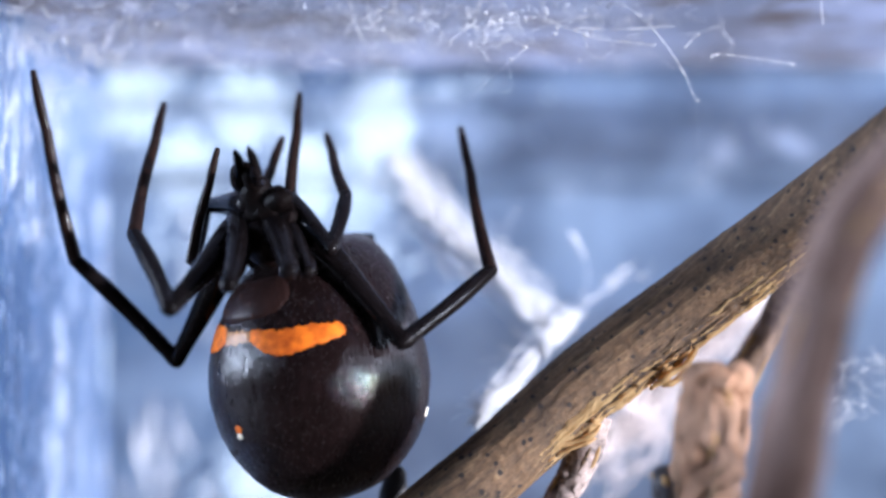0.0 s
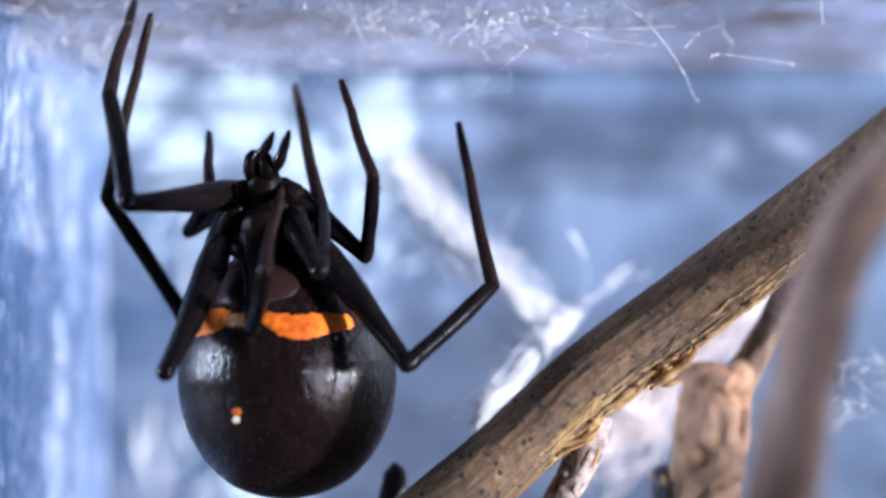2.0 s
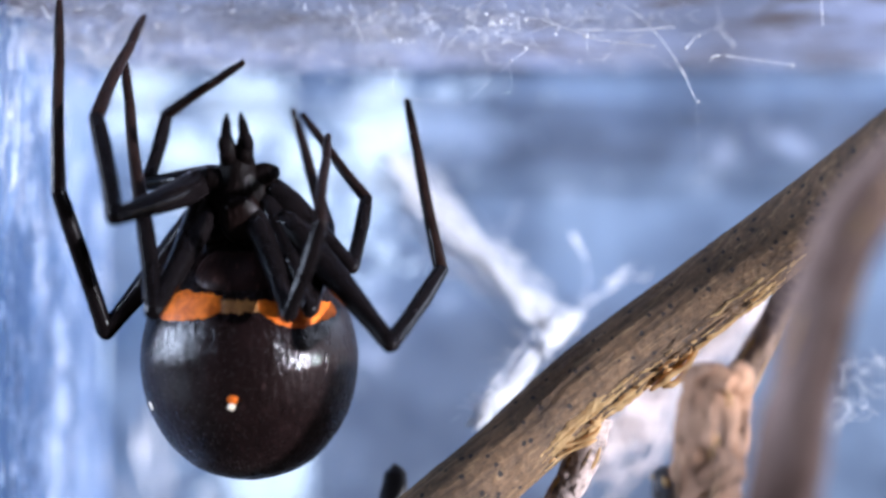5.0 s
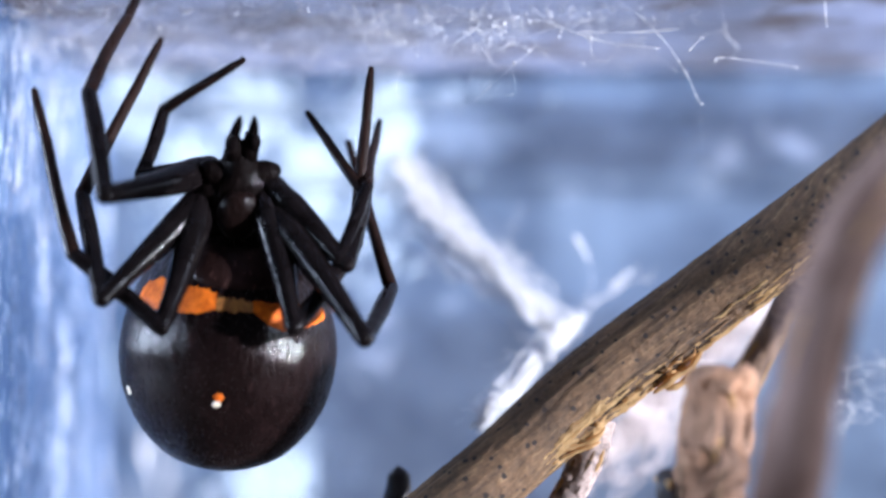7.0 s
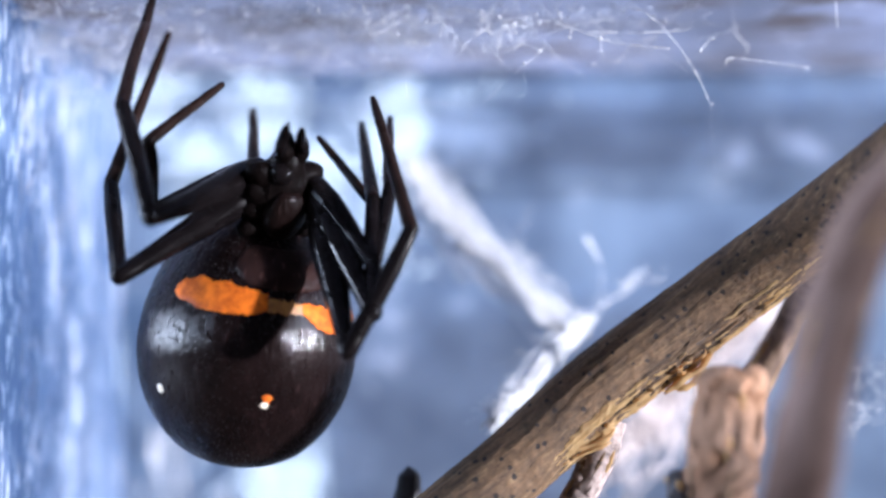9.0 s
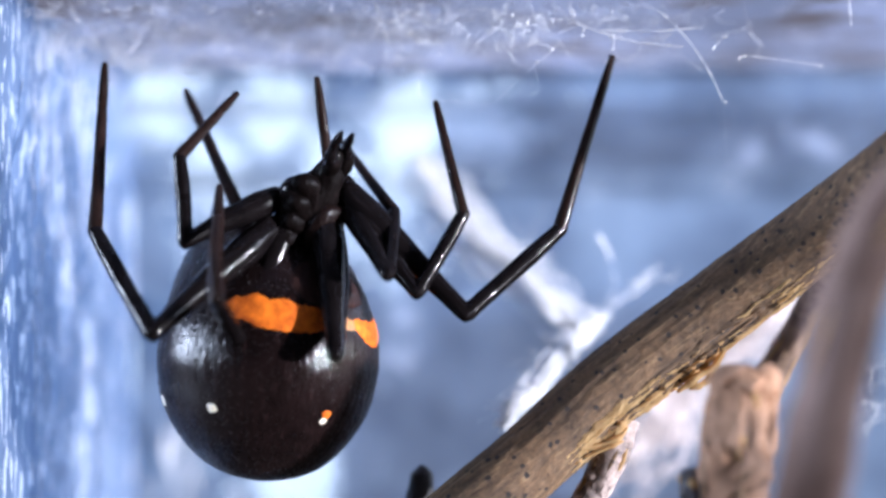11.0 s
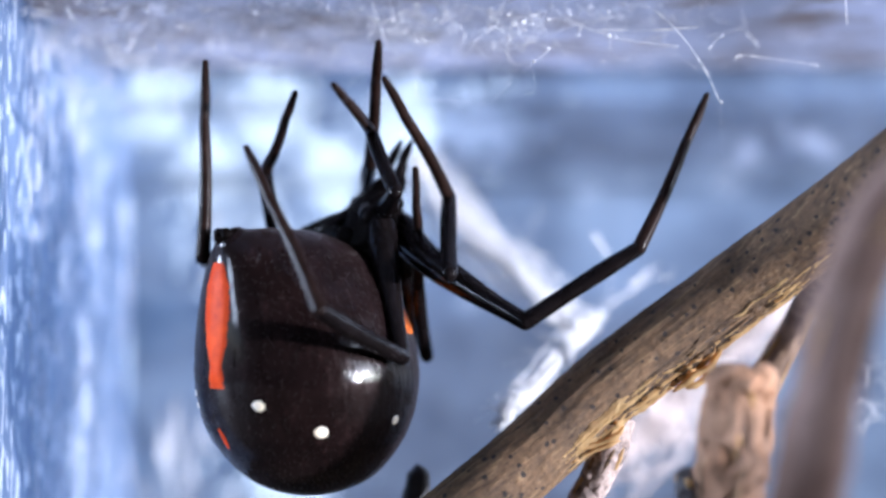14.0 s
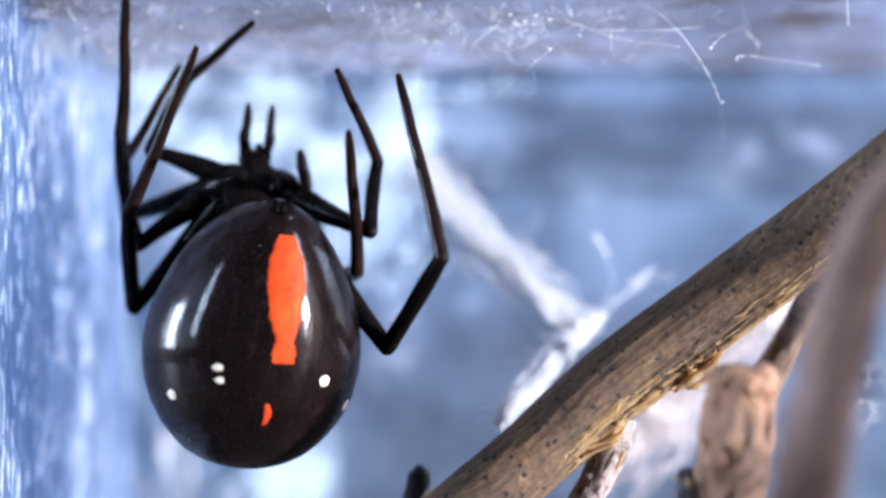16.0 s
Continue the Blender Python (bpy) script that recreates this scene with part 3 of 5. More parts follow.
def thread(points, thin, steps=8):
    """One silk thread, beaded with sticky droplets along its way."""
    path = smooth_path(points, steps)
    q = points[0] * 900
    return path, [0.46 * thin * UNIT * max(0.25, 0.9 + 1.5 * noise.noise(q + Vector((i * 0.83, thin, 0)))) for i in range(len(path))]


def tuft(x, y, back, spread, count, thin, seed, size=40):
    """Loose curly fibres about one place."""
    rnd = random.Random(seed)
    lines = []
    for _ in range(count):
        p = Vector((rnd.gauss(x, spread), rnd.gauss(y, spread * 0.45), rnd.gauss(back, 1.0)))
        d = Vector((rnd.gauss(0, 1), rnd.gauss(0, 0.7), rnd.gauss(0, 0.02))) * size
        c = Vector((rnd.gauss(0, 0.5), rnd.gauss(0, 0.5), 0)) * size
        pts = [p - d * 0.5, p - d * 0.15 + c * 0.5, p + d * 0.2 + c * 0.4, p + d * 0.5 - c * 0.3]
        lines.append(thread([at(*q) for q in pts], rnd.uniform(0.4, 1.1) * thin, 4))
    return lines


def beads(places, seed):
    """Tiny droplets and knots on the silk."""
    rnd = random.Random(seed)
    pieces = []
    for x, y, back in places:
        r = rnd.uniform(1.5, 3.4)
        p = at(x, y, back)
        pieces.append(tube([p + Vector((0, 0, h * UNIT)) for h in np.linspace(-r, r, 6)], [0.1 * r * UNIT, 0.75 * r * UNIT, r * UNIT, r * UNIT, 0.75 * r * UNIT, 0.1 * r * UNIT], 6))
    return pieces


rnd = random.Random(8)
web = tuft(870, 30, 2, 75, 70, 1.6, 3, 46) + tuft(640, 45, 3, 90, 50, 1.1, 4, 46) + tuft(350, 60, 5, 150, 70, 1.1, 5, 50) + tuft(1100, 25, 4, 150, 40, 1.3, 6, 50) + tuft(160, 100, 6, 80, 70, 2.0, 9, 34) + tuft(230, 30, 6, 140, 120, 1.9, 31, 30) + tuft(520, 15, 6, 130, 80, 1.0, 32, 34) + tuft(60, 60, 8, 50, 90, 2.0, 71, 30) + tuft(690, 25, 3, 60, 50, 1.1, 72, 30)
silk("silk_tangle", "loose tangle of fine silk under the lid", web)
lines = [thread([at(960, 33, 1), at(1000, 48, 1), at(1042, 62, 1)], 3.0), thread([at(1030, 62, 1), at(1085, 72, 1), at(1160, 80, 1)], 3.2), thread([at(1070, 5, 1.5), at(1115, 15, 1), at(1165, 62, 1), at(1205, 120, 1), at(1232, 178, 1)], 2.4, 12), thread([at(1232, 178, 1), at(1236, 260, 1.5), at(1240, 330, 2)], 0.3),
         thread([at(1258, 106, 1), at(1268, 96, 1), at(1330, 103, 1), at(1405, 114, 1)], 3.4), thread([at(1212, 85, 1), at(1232, 62, 1)], 3.0), thread([at(700, 172, 0), at(770, 176, 0), at(822, 181, 0)], 1.2), thread([at(828, 178, 0), at(870, 138, 0), at(920, 95, 1), at(945, 70, 1)], 1.5),
         thread([at(1038, 55, 1), at(1040, 90, 1), at(1062, 105, 1), at(1078, 92, 1)], 1.6), thread([at(612, -10, 1), at(628, 35, 1), at(645, 80, 1)], 2.2), thread([at(632, 40, 1), at(700, 2, 1)], 3.0), thread([at(1452, -10, 2), at(1456, 45, 2)], 1.8),
         thread([at(850, 92, 1), at(940, 55, 1), at(1005, 35, 1), at(1060, 25, 1)], 1.2), thread([at(1015, 50, 1), at(1105, 52, 1), at(1195, 46, 1)], 3.0), thread([at(700, 172, 0), at(694, 150, 1), at(700, 120, 2)], 1.6), thread([at(640, 120, 2), at(655, 160, 2)], 1.2)]
lines += [thread([at(x, y, b), at(x + dx * 0.5, y + 6, b), at(x + dx, y + dy, b)], 0.5) for x, y, dx, dy, b in ((300, -20, 520, 260, 3), (560, -20, -40, 260, 3), (905, 75, 330, -60, 1), (120, 40, 190, -70, 0), (720, 230, 130, -170, 1))]
silk("silk_threads", "single bright silk threads strung under the lid", lines)
drops = [(rnd.gauss(870, 90), abs(rnd.gauss(35, 28)), rnd.uniform(0, 3)) for _ in range(36)] + [(rnd.uniform(0, 700), rnd.uniform(0, 120), rnd.uniform(2, 8)) for _ in range(36)] + [(1235, 178, 1), (1268, 97, 1), (1403, 115, 1), (1025, 107, 1), (1050, 63, 1), (694, 165, 0), (1236, 62, 1)]
ob = new("silk_beads", mesh_of("silk_beads", *join_meshes(beads(drops, 2)), SILK))
tagged(ob, "tiny white droplets and knots caught in the silk", "silk", kind="stuff")
behind = [at(1040, 830, 13), at(1130, 720, 14), at(1190, 640, 15), at(1270, 570, 15), at(1340, 510, 15)]
silk_mat("silk_tangle", "matted white silk behind the broken twigs", bundle(behind, 34 * UNIT, 120, 2.2 * UNIT, 12, 2.2) + tuft(1130, 740, 13, 45, 80, 2.0, 13, 60), ribbons(behind, 40 * UNIT, 150, 15 * UNIT, 53), WARM_SILK)
silk("silk_tangle", "thin silk tangle beside the thick twig", tuft(1480, 720, 4, 26, 30, 1.2, 14, 46) + tuft(1530, 660, 6, 40, 16, 1.2, 15, 80))
silk("silk_tangle", "curls of silk on the band", tuft(790, 430, 18, 45, 40, 1.0, 17, 80) + tuft(935, 640, 8, 22, 24, 1.2, 62, 40) + tuft(860, 715, 4, 13, 70, 1.5, 18, 30) + tuft(895, 678, 5.5, 12, 50, 1.4, 63, 30))
# flecks and clumps of silk stuck under the lid
flecks = []
while len(flecks) < 800:
    x, y = rnd.uniform(-22, 12), rnd.uniform(3, 32)
    if noise.noise(Vector((x * 0.25, y * 0.22, 5.0))) < rnd.uniform(-0.35, 0.25):
        continue
    a, n = rnd.uniform(0, 6.28), rnd.uniform(0.15, 0.75)
    p = Vector((x, y, LID_Z - rnd.uniform(0.05, 0.5)))
    d = Vector((math.cos(a), math.sin(a), rnd.gauss(0, 0.4))) * n
    flecks.append(([p * MM, (p + d * 0.5 + Vector((rnd.gauss(0, 0.08), 0, rnd.gauss(0, 0.08)))) * MM, (p + d) * MM], [0.3 * UNIT, rnd.choice((0.9, 1.5, 2.4, 4.2)) * UNIT, 0.3 * UNIT]))
# extra silk flecks crowded to the left, also to brighten that end
for k in range(900):
    p = Vector((-22 + 20 * rnd.random() ** 1.5, rnd.uniform(1, 26), LID_Z - rnd.uniform(0.05, 0.9)))
    d = Vector((rnd.gauss(0, 0.5), rnd.gauss(0, 0.5), rnd.gauss(0, 0.22)))
    flecks.append(([p * MM, (p + d * 0.5 + Vector((rnd.gauss(0, 0.1), 0, rnd.gauss(0, 0.1)))) * MM, (p + d) * MM], [0.4 * UNIT, rnd.uniform(1.0, 3.2) * UNIT, 0.4 * UNIT]))
silk("silk_flecks", "white flecks and clumps of silk stuck under the lid", flecks, 4)
# pale strands set upright on the side wall, added as glints of its scratches
smear = []
for k in range(420):
    y = 32 - 29 * rnd.random() ** 0.55 if k % 3 == 0 else rnd.uniform(3, 17)
    z = rnd.uniform(-14, 11.4)
    far = 1 + (y + 4) * 0.02
    h = min(rnd.uniform(0.3, 1.6) * far, 11.8 - z)
    p = Vector((LEFT_X + SLANT * (BACK_Y - y) / (BACK_Y - FRONT_Y) + 0.4, y, z)) * MM
    smear.append(([p, p + Vector((rnd.gauss(0, 0.03), rnd.gauss(0, 0.10), h * 0.5)) * MM, p + Vector((0, rnd.gauss(0, 0.15), h)) * MM], [0.3 * UNIT, rnd.choice((0.5, 0.8, 1.2)) * rnd.uniform(0.8, 1.2) * UNIT, 0.3 * UNIT]))
silk("pale_smears", "pale upright strands standing for glints on the scratched wall", smear, 4)
# broad pale strands, upright before the lower left of the back wall
smear = []
for k in range(26):
    x, y = rnd.uniform(150, 470), rnd.uniform(330, 900)
    h, w = rnd.uniform(60, 170), rnd.uniform(2, 7) * UNIT
    b = BACK_Y - rnd.uniform(0.9, 1.8)
    smear.append(([at(x, y, b), at(x + rnd.gauss(0, 6), y + h * 0.4, b), at(x + rnd.gauss(0, 9), y + h * 0.75, b), at(x + rnd.gauss(0, 12), y + h, b)], [0.5 * UNIT, w, w * 0.7, 0.5 * UNIT]))
silk("pale_smears", "broad pale upright smears on the cloudy back wall", smear, 4)


# ---- the spider ----
# rings of the abdomen: height, reach to the back, reach to the belly, half width
ABDOMEN = [(-218, 6, 6, 6), (-212, 45, 45, 44), (-200, 82, 82, 80), (-180, 116, 115, 112), (-140, 157, 151, 149), (-90, 188, 179, 176), (-40, 202, 192, 188), (0, 206, 195, 191),
           (50, 205, 190, 184), (100, 202, 175, 167), (150, 197, 150, 143), (190, 191, 120, 116), (220, 184, 84, 88), (240, 174, 40, 62), (252, 155, -10, 38), (256, 130, -60, 16)]
AZ = np.array([r[0] for r in ABDOMEN], float)


def glide(z, k):
    """The rings' k-th value at a height, without corners."""
    v = [float(r[k]) for r in ABDOMEN]
    i = int(min(max(np.searchsorted(AZ, z) - 1, 0), len(AZ) - 2))
    h = AZ[i + 1] - AZ[i]
    slope = lambda j: (v[min(j + 1, len(v) - 1)] - v[max(j - 1, 0)]) / (AZ[min(j + 1, len(v) - 1)] - AZ[max(j - 1, 0)])
    t = (z - AZ[i]) / h
    return v[i] * (2 * t ** 3 - 3 * t ** 2 + 1) + slope(i) * h * (t ** 3 - 2 * t ** 2 + t) + v[i + 1] * (3 * t ** 2 - 2 * t ** 3) + slope(i + 1) * h * (t ** 3 - t ** 2)


def skin(z, turn, lift=0.0):
    """A place on the abdomen: height, and degrees round it from the belly to its left seen from the front."""
    back, belly, wide = (glide(z, k) for k in (1, 2, 3))
    a = radians(turn)
    mid, half = (belly - back) / 2, (belly + back) / 2
    return Vector(((wide + lift) * math.sin(a), -(mid + (half + lift) * math.cos(a)), z)) * UNIT


def patch(outline, lift, nu=24, nv=12):
    """A raised mark on the abdomen; outline(s) gives low and high turn at height s, and the heights."""
    z0, z1, spans = outline
    verts, faces = [], []
    for i in range(nu + 1):
        s = i / nu
        lo, hi = spans(s)
        for j in range(nv + 1):
            w = j / nv
            edge = min(w, 1 - w, s, 1 - s) * 6
            verts.append(skin(z0 + (z1 - z0) * s, lo + (hi - lo) * w, lift * min(1.0, edge) - 1.0))
    k = nv + 1
    for i in range(nu):
        for j in range(nv):
            a = i * k + j
            faces.append((a, a + 1, a + k + 1, a + k))
    return verts, faces


def cross_patch(t0, t1, heights, lift, nu=40, nv=8):
    """A mark that runs round the abdomen from turn t0 to t1; heights(s) gives its low and high edge."""
    verts, faces = [], []
    for i in range(nu + 1):
        s = i / nu
        lo, hi = heights(s)
        for j in range(nv + 1):
            w = j / nv
            edge = min(w, 1 - w, s, 1 - s) * 6
            verts.append(skin(lo + (hi - lo) * w, t0 + (t1 - t0) * s, lift * min(1.0, edge) - 1.0))
    k = nv + 1
    for i in range(nu):
        for j in range(nv):
            a = i * k + j
            faces.append((a, a + k, a + k + 1, a + 1))
    return verts, faces


def body(place, turn, tip=0.0, lean=0.0):
    """The spider's pose: its middle in millimetres, the turn of its belly to the viewer's right, how far it tips over and how far it leans to the right."""
    return Matrix.Translation(Vector(place) * MM) @ Matrix.Rotation(radians(lean), 4, "Y") @ pose(0, 0, 0, tip, 0, turn)


def flex(turn, tip, lean, extra):
    """The abdomen's turn on the waist: it leans so much further to the right than the spider whose pose is given."""
    m = body((0, 0, 0), turn, tip, lean)
    return m.inverted() @ Matrix.Rotation(radians(extra), 4, "Y") @ m


def hinge(side, turn, inward, sway):
    """A feeler tipped towards the belly, towards the other feeler and to one side, about its root."""
    root = Vector((side * 16, -146, 330)) * UNIT
    return Matrix.Translation(root) @ Matrix.Rotation(radians(sway), 4, "Y") @ Matrix.Rotation(radians(turn), 4, "X") @ Matrix.Rotation(radians(-side * inward), 4, "Y") @ Matrix.Translation(-root)


def nod(lean):
    """The cephalothorax leaning to its left seen from the belly, about the waist."""
    root = Vector((0, -62, 200)) * UNIT
    return Matrix.Translation(root) @ Matrix.Rotation(radians(lean), 4, "Y") @ Matrix.Translation(-root)


def bone(a, b):
    """The pose of a leg's segment from a to b (millimetres in the spider's space)."""
    a, b = Vector(a) * MM, Vector(b) * MM
    d = (b - a).normalized()
    x = Vector((0.35, 0.9, 0.25))
    x = (x - d * x.dot(d)).normalized()
    y = d.cross(x)
    m = Matrix((x, y, d)).transposed().to_4x4()
    m.translation = a
    return m


spider = tagged(new("spider"), "glossy black spider with orange-red marks, hanging from silk threads", "spider")
loops = []
for z in list(np.linspace(-218, -150, 16)) + list(np.linspace(-140, 200, 40)) + list(np.linspace(206, 256, 14)):
    loops.append([skin(z, 360 * j / 96) for j in range(96)])
abdomen = part("abdomen", mesh_of("abdomen", *rings(loops), BLACK), spider, "round glossy black abdomen")
def wob(x, k):
    return noise.noise(Vector((x, k, 0.3)))
def band(turns, tops, lows, k):
    """Low and high edge of a belly mark as a function of its run, slightly scalloped."""
    t0, t1 = turns[0], turns[-1]
    def edges(s):
        t = t0 + (t1 - t0) * s
        return np.interp(t, turns, lows) + 5 * wob(s * 9, k) + 3 * wob(s * 27, k + 2), np.interp(t, turns, tops) + 6 * wob(s * 13, k + 1) + 7 * abs(wob(s * 34, k + 3)) - 2
    return cross_patch(t0, t1, edges, 1.8 if t1 - t0 < 30 else 3, 90, 10)
part("belly_mark", mesh_of("belly_mark", *band((-74, -68, -58, -46, -34, -22, -11), (94, 108, 120, 116, 112, 106, 98), (88, 76, 66, 60, 57, 60, 70), 1), ORANGE), abdomen, "orange band on the belly")
part("belly_mark", mesh_of("belly_mark", *band((-16, -4, 8), (97, 92, 88), (66, 67, 66), 6), OCHRE), abdomen, "dull ochre middle of the band")
part("belly_mark", mesh_of("belly_mark", *band((3, 8, 16, 24, 34, 44, 54, 61), (86, 92, 89, 87, 88, 92, 90, 78), (74, 62, 44, 36, 42, 52, 58, 70), 3), ORANGE), abdomen, "orange band on the belly")
def bulge(t0, t1, z0, z1, lift, nu=32, nv=16):
    """A low dome on the abdomen between two turns and two heights."""
    verts, faces = [], []
    for i in range(nu + 1):
        for j in range(nv + 1):
            a, b = 2 * i / nu - 1, 2 * j / nv - 1
            wide = math.sqrt(max(0.0, 1 - 0.55 * b * b))
            rise = max(0.0, 1 - a * a) ** 0.5 * max(0.0, 1 - b * b) ** 0.5
            verts.append(skin((z0 + z1) / 2 + (z1 - z0) / 2 * b + 6 * a * a, (t0 + t1) / 2 + (t1 - t0) / 2 * a * wide, lift * rise - 1.5))
    k = nv + 1
    faces = [(i * k + j, i * k + k + j, i * k + k + j + 1, i * k + j + 1) for i in range(nu) for j in range(nv)]
    return verts, faces
part("belly_plate", mesh_of("belly_plate", *bulge(-36, 30, 104, 176, 11), PLATE), abdomen, "dark brown plate over the belly band")
def stripe(s):
    w = np.interp(s, [0, 0.03, 0.12, 0.21, 0.36, 0.56, 0.77, 0.9, 0.96, 1], [2, 6, 6.8, 5.2, 9.2, 12.6, 13.8, 10, 6.5, 1.5]) + 1.0 * wob(s * 12, 5) + 0.9 * wob(s * 40, 8)
    return 185 - w, 185 + w
part("back_stripe", mesh_of("back_stripe", *patch((-24, 212, stripe), 3, 90, 14), RED), abdomen, "red stripe along the back")
part("tail_mark", mesh_of("tail_mark", *patch((-122, -78, lambda s: (178.0, 178 + 1.5 + 3.5 * math.sin(math.pi * s))), 2, 12, 6), RED), abdomen)
def spot(turn, z, r, mat):
    part("spot", mesh_of("spot", *patch((z - r, z + r, lambda s: (turn - (1.2 + r / 3.6 * math.sin(math.pi * s) * (1 + 0.6 * wob(s * 5, turn))), turn + (1.0 + r / 3.9 * math.sin(math.pi * s) * (1 + 0.6 * wob(s * 4, turn + 9))))), 2.5, 12, 8), mat), abdomen, "small cream spot")
for turn, z, r in ((-10, -86, 6), (-72, -80, 9), (-118, -88, 11), (-149, -40, 10.5), (153, -26, 7), (154, -47, 6), (124, -82, 10)):
    spot(turn, z, r, CREAM)
spot(-9, -74, 8, ORANGE)

# short bristles that lie back over the abdomen
HAIR = mottled("grey_brown_bristle", (0.010, 0.007, 0.007), (0.045, 0.034, 0.034), 0.3, 3000, 0.00001)
rnd = random.Random(77)
pieces = []
for _ in range(5500):
    z, turn = rnd.uniform(-190, 215), rnd.uniform(0, 360)
    p, q = skin(z, turn, -0.5), skin(z - rnd.uniform(3, 7), turn + rnd.gauss(0, 0.8), rnd.uniform(1.2, 2.6))
    out = Vector((p.x, p.y, 0)).normalized()
    side = out.cross(Vector((0, 0, 1))) * rnd.uniform(0.35, 0.75) * UNIT
    pieces.append(([p + side, p - side, p + out * 0.9 * UNIT, q], [(0, 1, 3), (1, 2, 3), (2, 0, 3)]))
part("bristles", mesh_of("bristles", *join_meshes(pieces), HAIR), abdomen, "fine short bristles")

# cephalothorax: axis leans to the belly
head_loops = []
axis0, axis1 = Vector((0, -62, 200)), Vector((0, -160, 348))
for i in range(33):
    s = i / 32
    c = axis0.lerp(axis1, s)
    w = np.interp(s, [0, 0.04, 0.2, 0.45, 0.65, 0.8, 0.93, 1], [10, 28, 57, 68, 50, 32, 27, 12])
    h = np.interp(s, [0, 0.04, 0.2, 0.45, 0.65, 0.8, 0.93, 1], [10, 20, 34, 46, 44, 36, 28, 10])
    d = (axis1 - axis0).normalized()
    n2 = d.cross(Vector((1, 0, 0))).normalized()
    loop = []
    for j in range(32):
        a = 2 * math.pi * j / 32
        v = c + Vector((1, 0, 0)) * w * math.cos(a) + n2 * h * math.sin(a) * (0.70 if math.sin(a) > 0 else 1.0)
        v = v * (1 + 0.03 * noise.noise(v * 0.03))
        loop.append(v * UNIT)
    head_loops.append(loop)
feelers = []
ceph = part("cephalothorax", mesh_of("cephalothorax", *rings(head_loops), HEAD), spider, "dull black cephalothorax")
for s in (-1, 1):
    path = smooth_path([Vector((s * 12, -150, 322)) * UNIT, Vector((s * 14, -170, 336)) * UNIT, Vector((s * 12, -178, 356)) * UNIT, Vector((s * 8, -178, 368)) * UNIT], 6)
    part("fang", mesh_of("fang", *tube(path, [15 * UNIT, 15 * UNIT, 11 * UNIT, 3 * UNIT], 12), HEAD), ceph)
    path = smooth_path([Vector((s * 14, -146, 326)) * UNIT, Vector((s * 21, -154, 350)) * UNIT, Vector((s * 24, -150, 376)) * UNIT, Vector((s * 22, -146, 400)) * UNIT, Vector((s * 23, -146, 440)) * UNIT], 8)
    feelers.append(part("feeler", mesh_of("feeler", *tube(path, [12 * UNIT, 12 * UNIT, 10 * UNIT, 8.5 * UNIT, 11 * UNIT, 10.5 * UNIT, 8.5 * UNIT, 9 * UNIT, 7.5 * UNIT, 3 * UNIT], 12), LEG), ceph))
for s in (-1, 1):
    for k in range(4):
        c = axis0.lerp(axis1, 0.14 + 0.14 * k)
        path = [c * UNIT, (c + Vector((s * 26, -12, 3 + 6 * (k - 1.5)))) * UNIT, (c + Vector((s * 48, -18, 4 + 10 * (k - 1.5)))) * UNIT, (c + Vector((s * 68, -14, 4 + 15 * (k - 1.5)))) * UNIT]
        v, f = tube(smooth_path(path, 5), [20 * UNIT, 23 * UNIT, 26 * UNIT, 25 * UNIT, 23 * UNIT, 21 * UNIT, 16 * UNIT, 8 * UNIT], 14, 0.12, 1500.0, 0, k + s)
        part("coxa", mesh_of("coxa", v, f, HEAD), ceph)
# breast plate between the leg bases
loops = []
for i in range(13):
    q = i / 12
    c = axis0.lerp(axis1, 0.10 + 0.52 * q) + Vector((0, -36, -24))
    r = 38 * math.sin(math.pi * (0.06 + 0.86 * q)) ** 0.6
    loops.append([(c + Vector((r * math.cos(a), -0.66 * r * math.sin(a) * 0.83, -0.66 * r * math.sin(a) * 0.55))) * UNIT for a in (2 * math.pi * j / 20 for j in range(20))])
part("sternum", mesh_of("sternum", *rings(loops), STERNUM), ceph, "glossy dark brown breast plate")
for x, y, z in ((-7, -152, 345), (7, -152, 345), (-17, -140, 334), (17, -140, 334), (-6, -143, 343), (6, -143, 343)):
    c = Vector((x, y, z)) * UNIT
    part("eye", mesh_of("eye", *tube([c + Vector((0, 0, h)) * UNIT for h in (-4, -3, 0, 3, 4)], [0.3 * UNIT, 3 * UNIT, 4.4 * UNIT, 3 * UNIT, 0.3 * UNIT], 8), BLACK), ceph)
base = [Vector((0, 146, 222)) * UNIT, Vector((0, 154, 236)) * UNIT, Vector((0, 161, 246)) * UNIT, Vector((0, 165, 252)) * UNIT]
part("spinneret", mesh_of("spinneret", *tube(base, [38 * UNIT, 34 * UNIT, 26 * UNIT, 8 * UNIT], 20, 0.10, 900.0), BLACK), abdomen, "glossy collar round the spinnerets")
for x, y, z, r in ((-13, 150, 242, 10), (13, 150, 242, 10), (-10, 168, 242, 11), (10, 168, 242, 11), (0, 175, 236, 10)):
    path = [Vector((x, y, z)) * UNIT, Vector((x * 1.1, y + 4, z + 6)) * UNIT, Vector((x * 1.0, y + 7, z + 12)) * UNIT, Vector((x * 0.9, y + 9, z + 15)) * UNIT]
    part("spinneret", mesh_of("spinneret", *tube(path, [r * UNIT, r * UNIT, 0.75 * r * UNIT, 0.2 * r * UNIT], 12, 0.08, 1500.0), HEAD), abdomen)
path = smooth_path([Vector((0, -30, 190)) * UNIT, Vector((0, -55, 215)) * UNIT, Vector((0, -80, 245)) * UNIT], 4)
part("waist", mesh_of("waist", *tube(path, [30 * UNIT, 22 * UNIT, 26 * UNIT], 14), HEAD), spider)


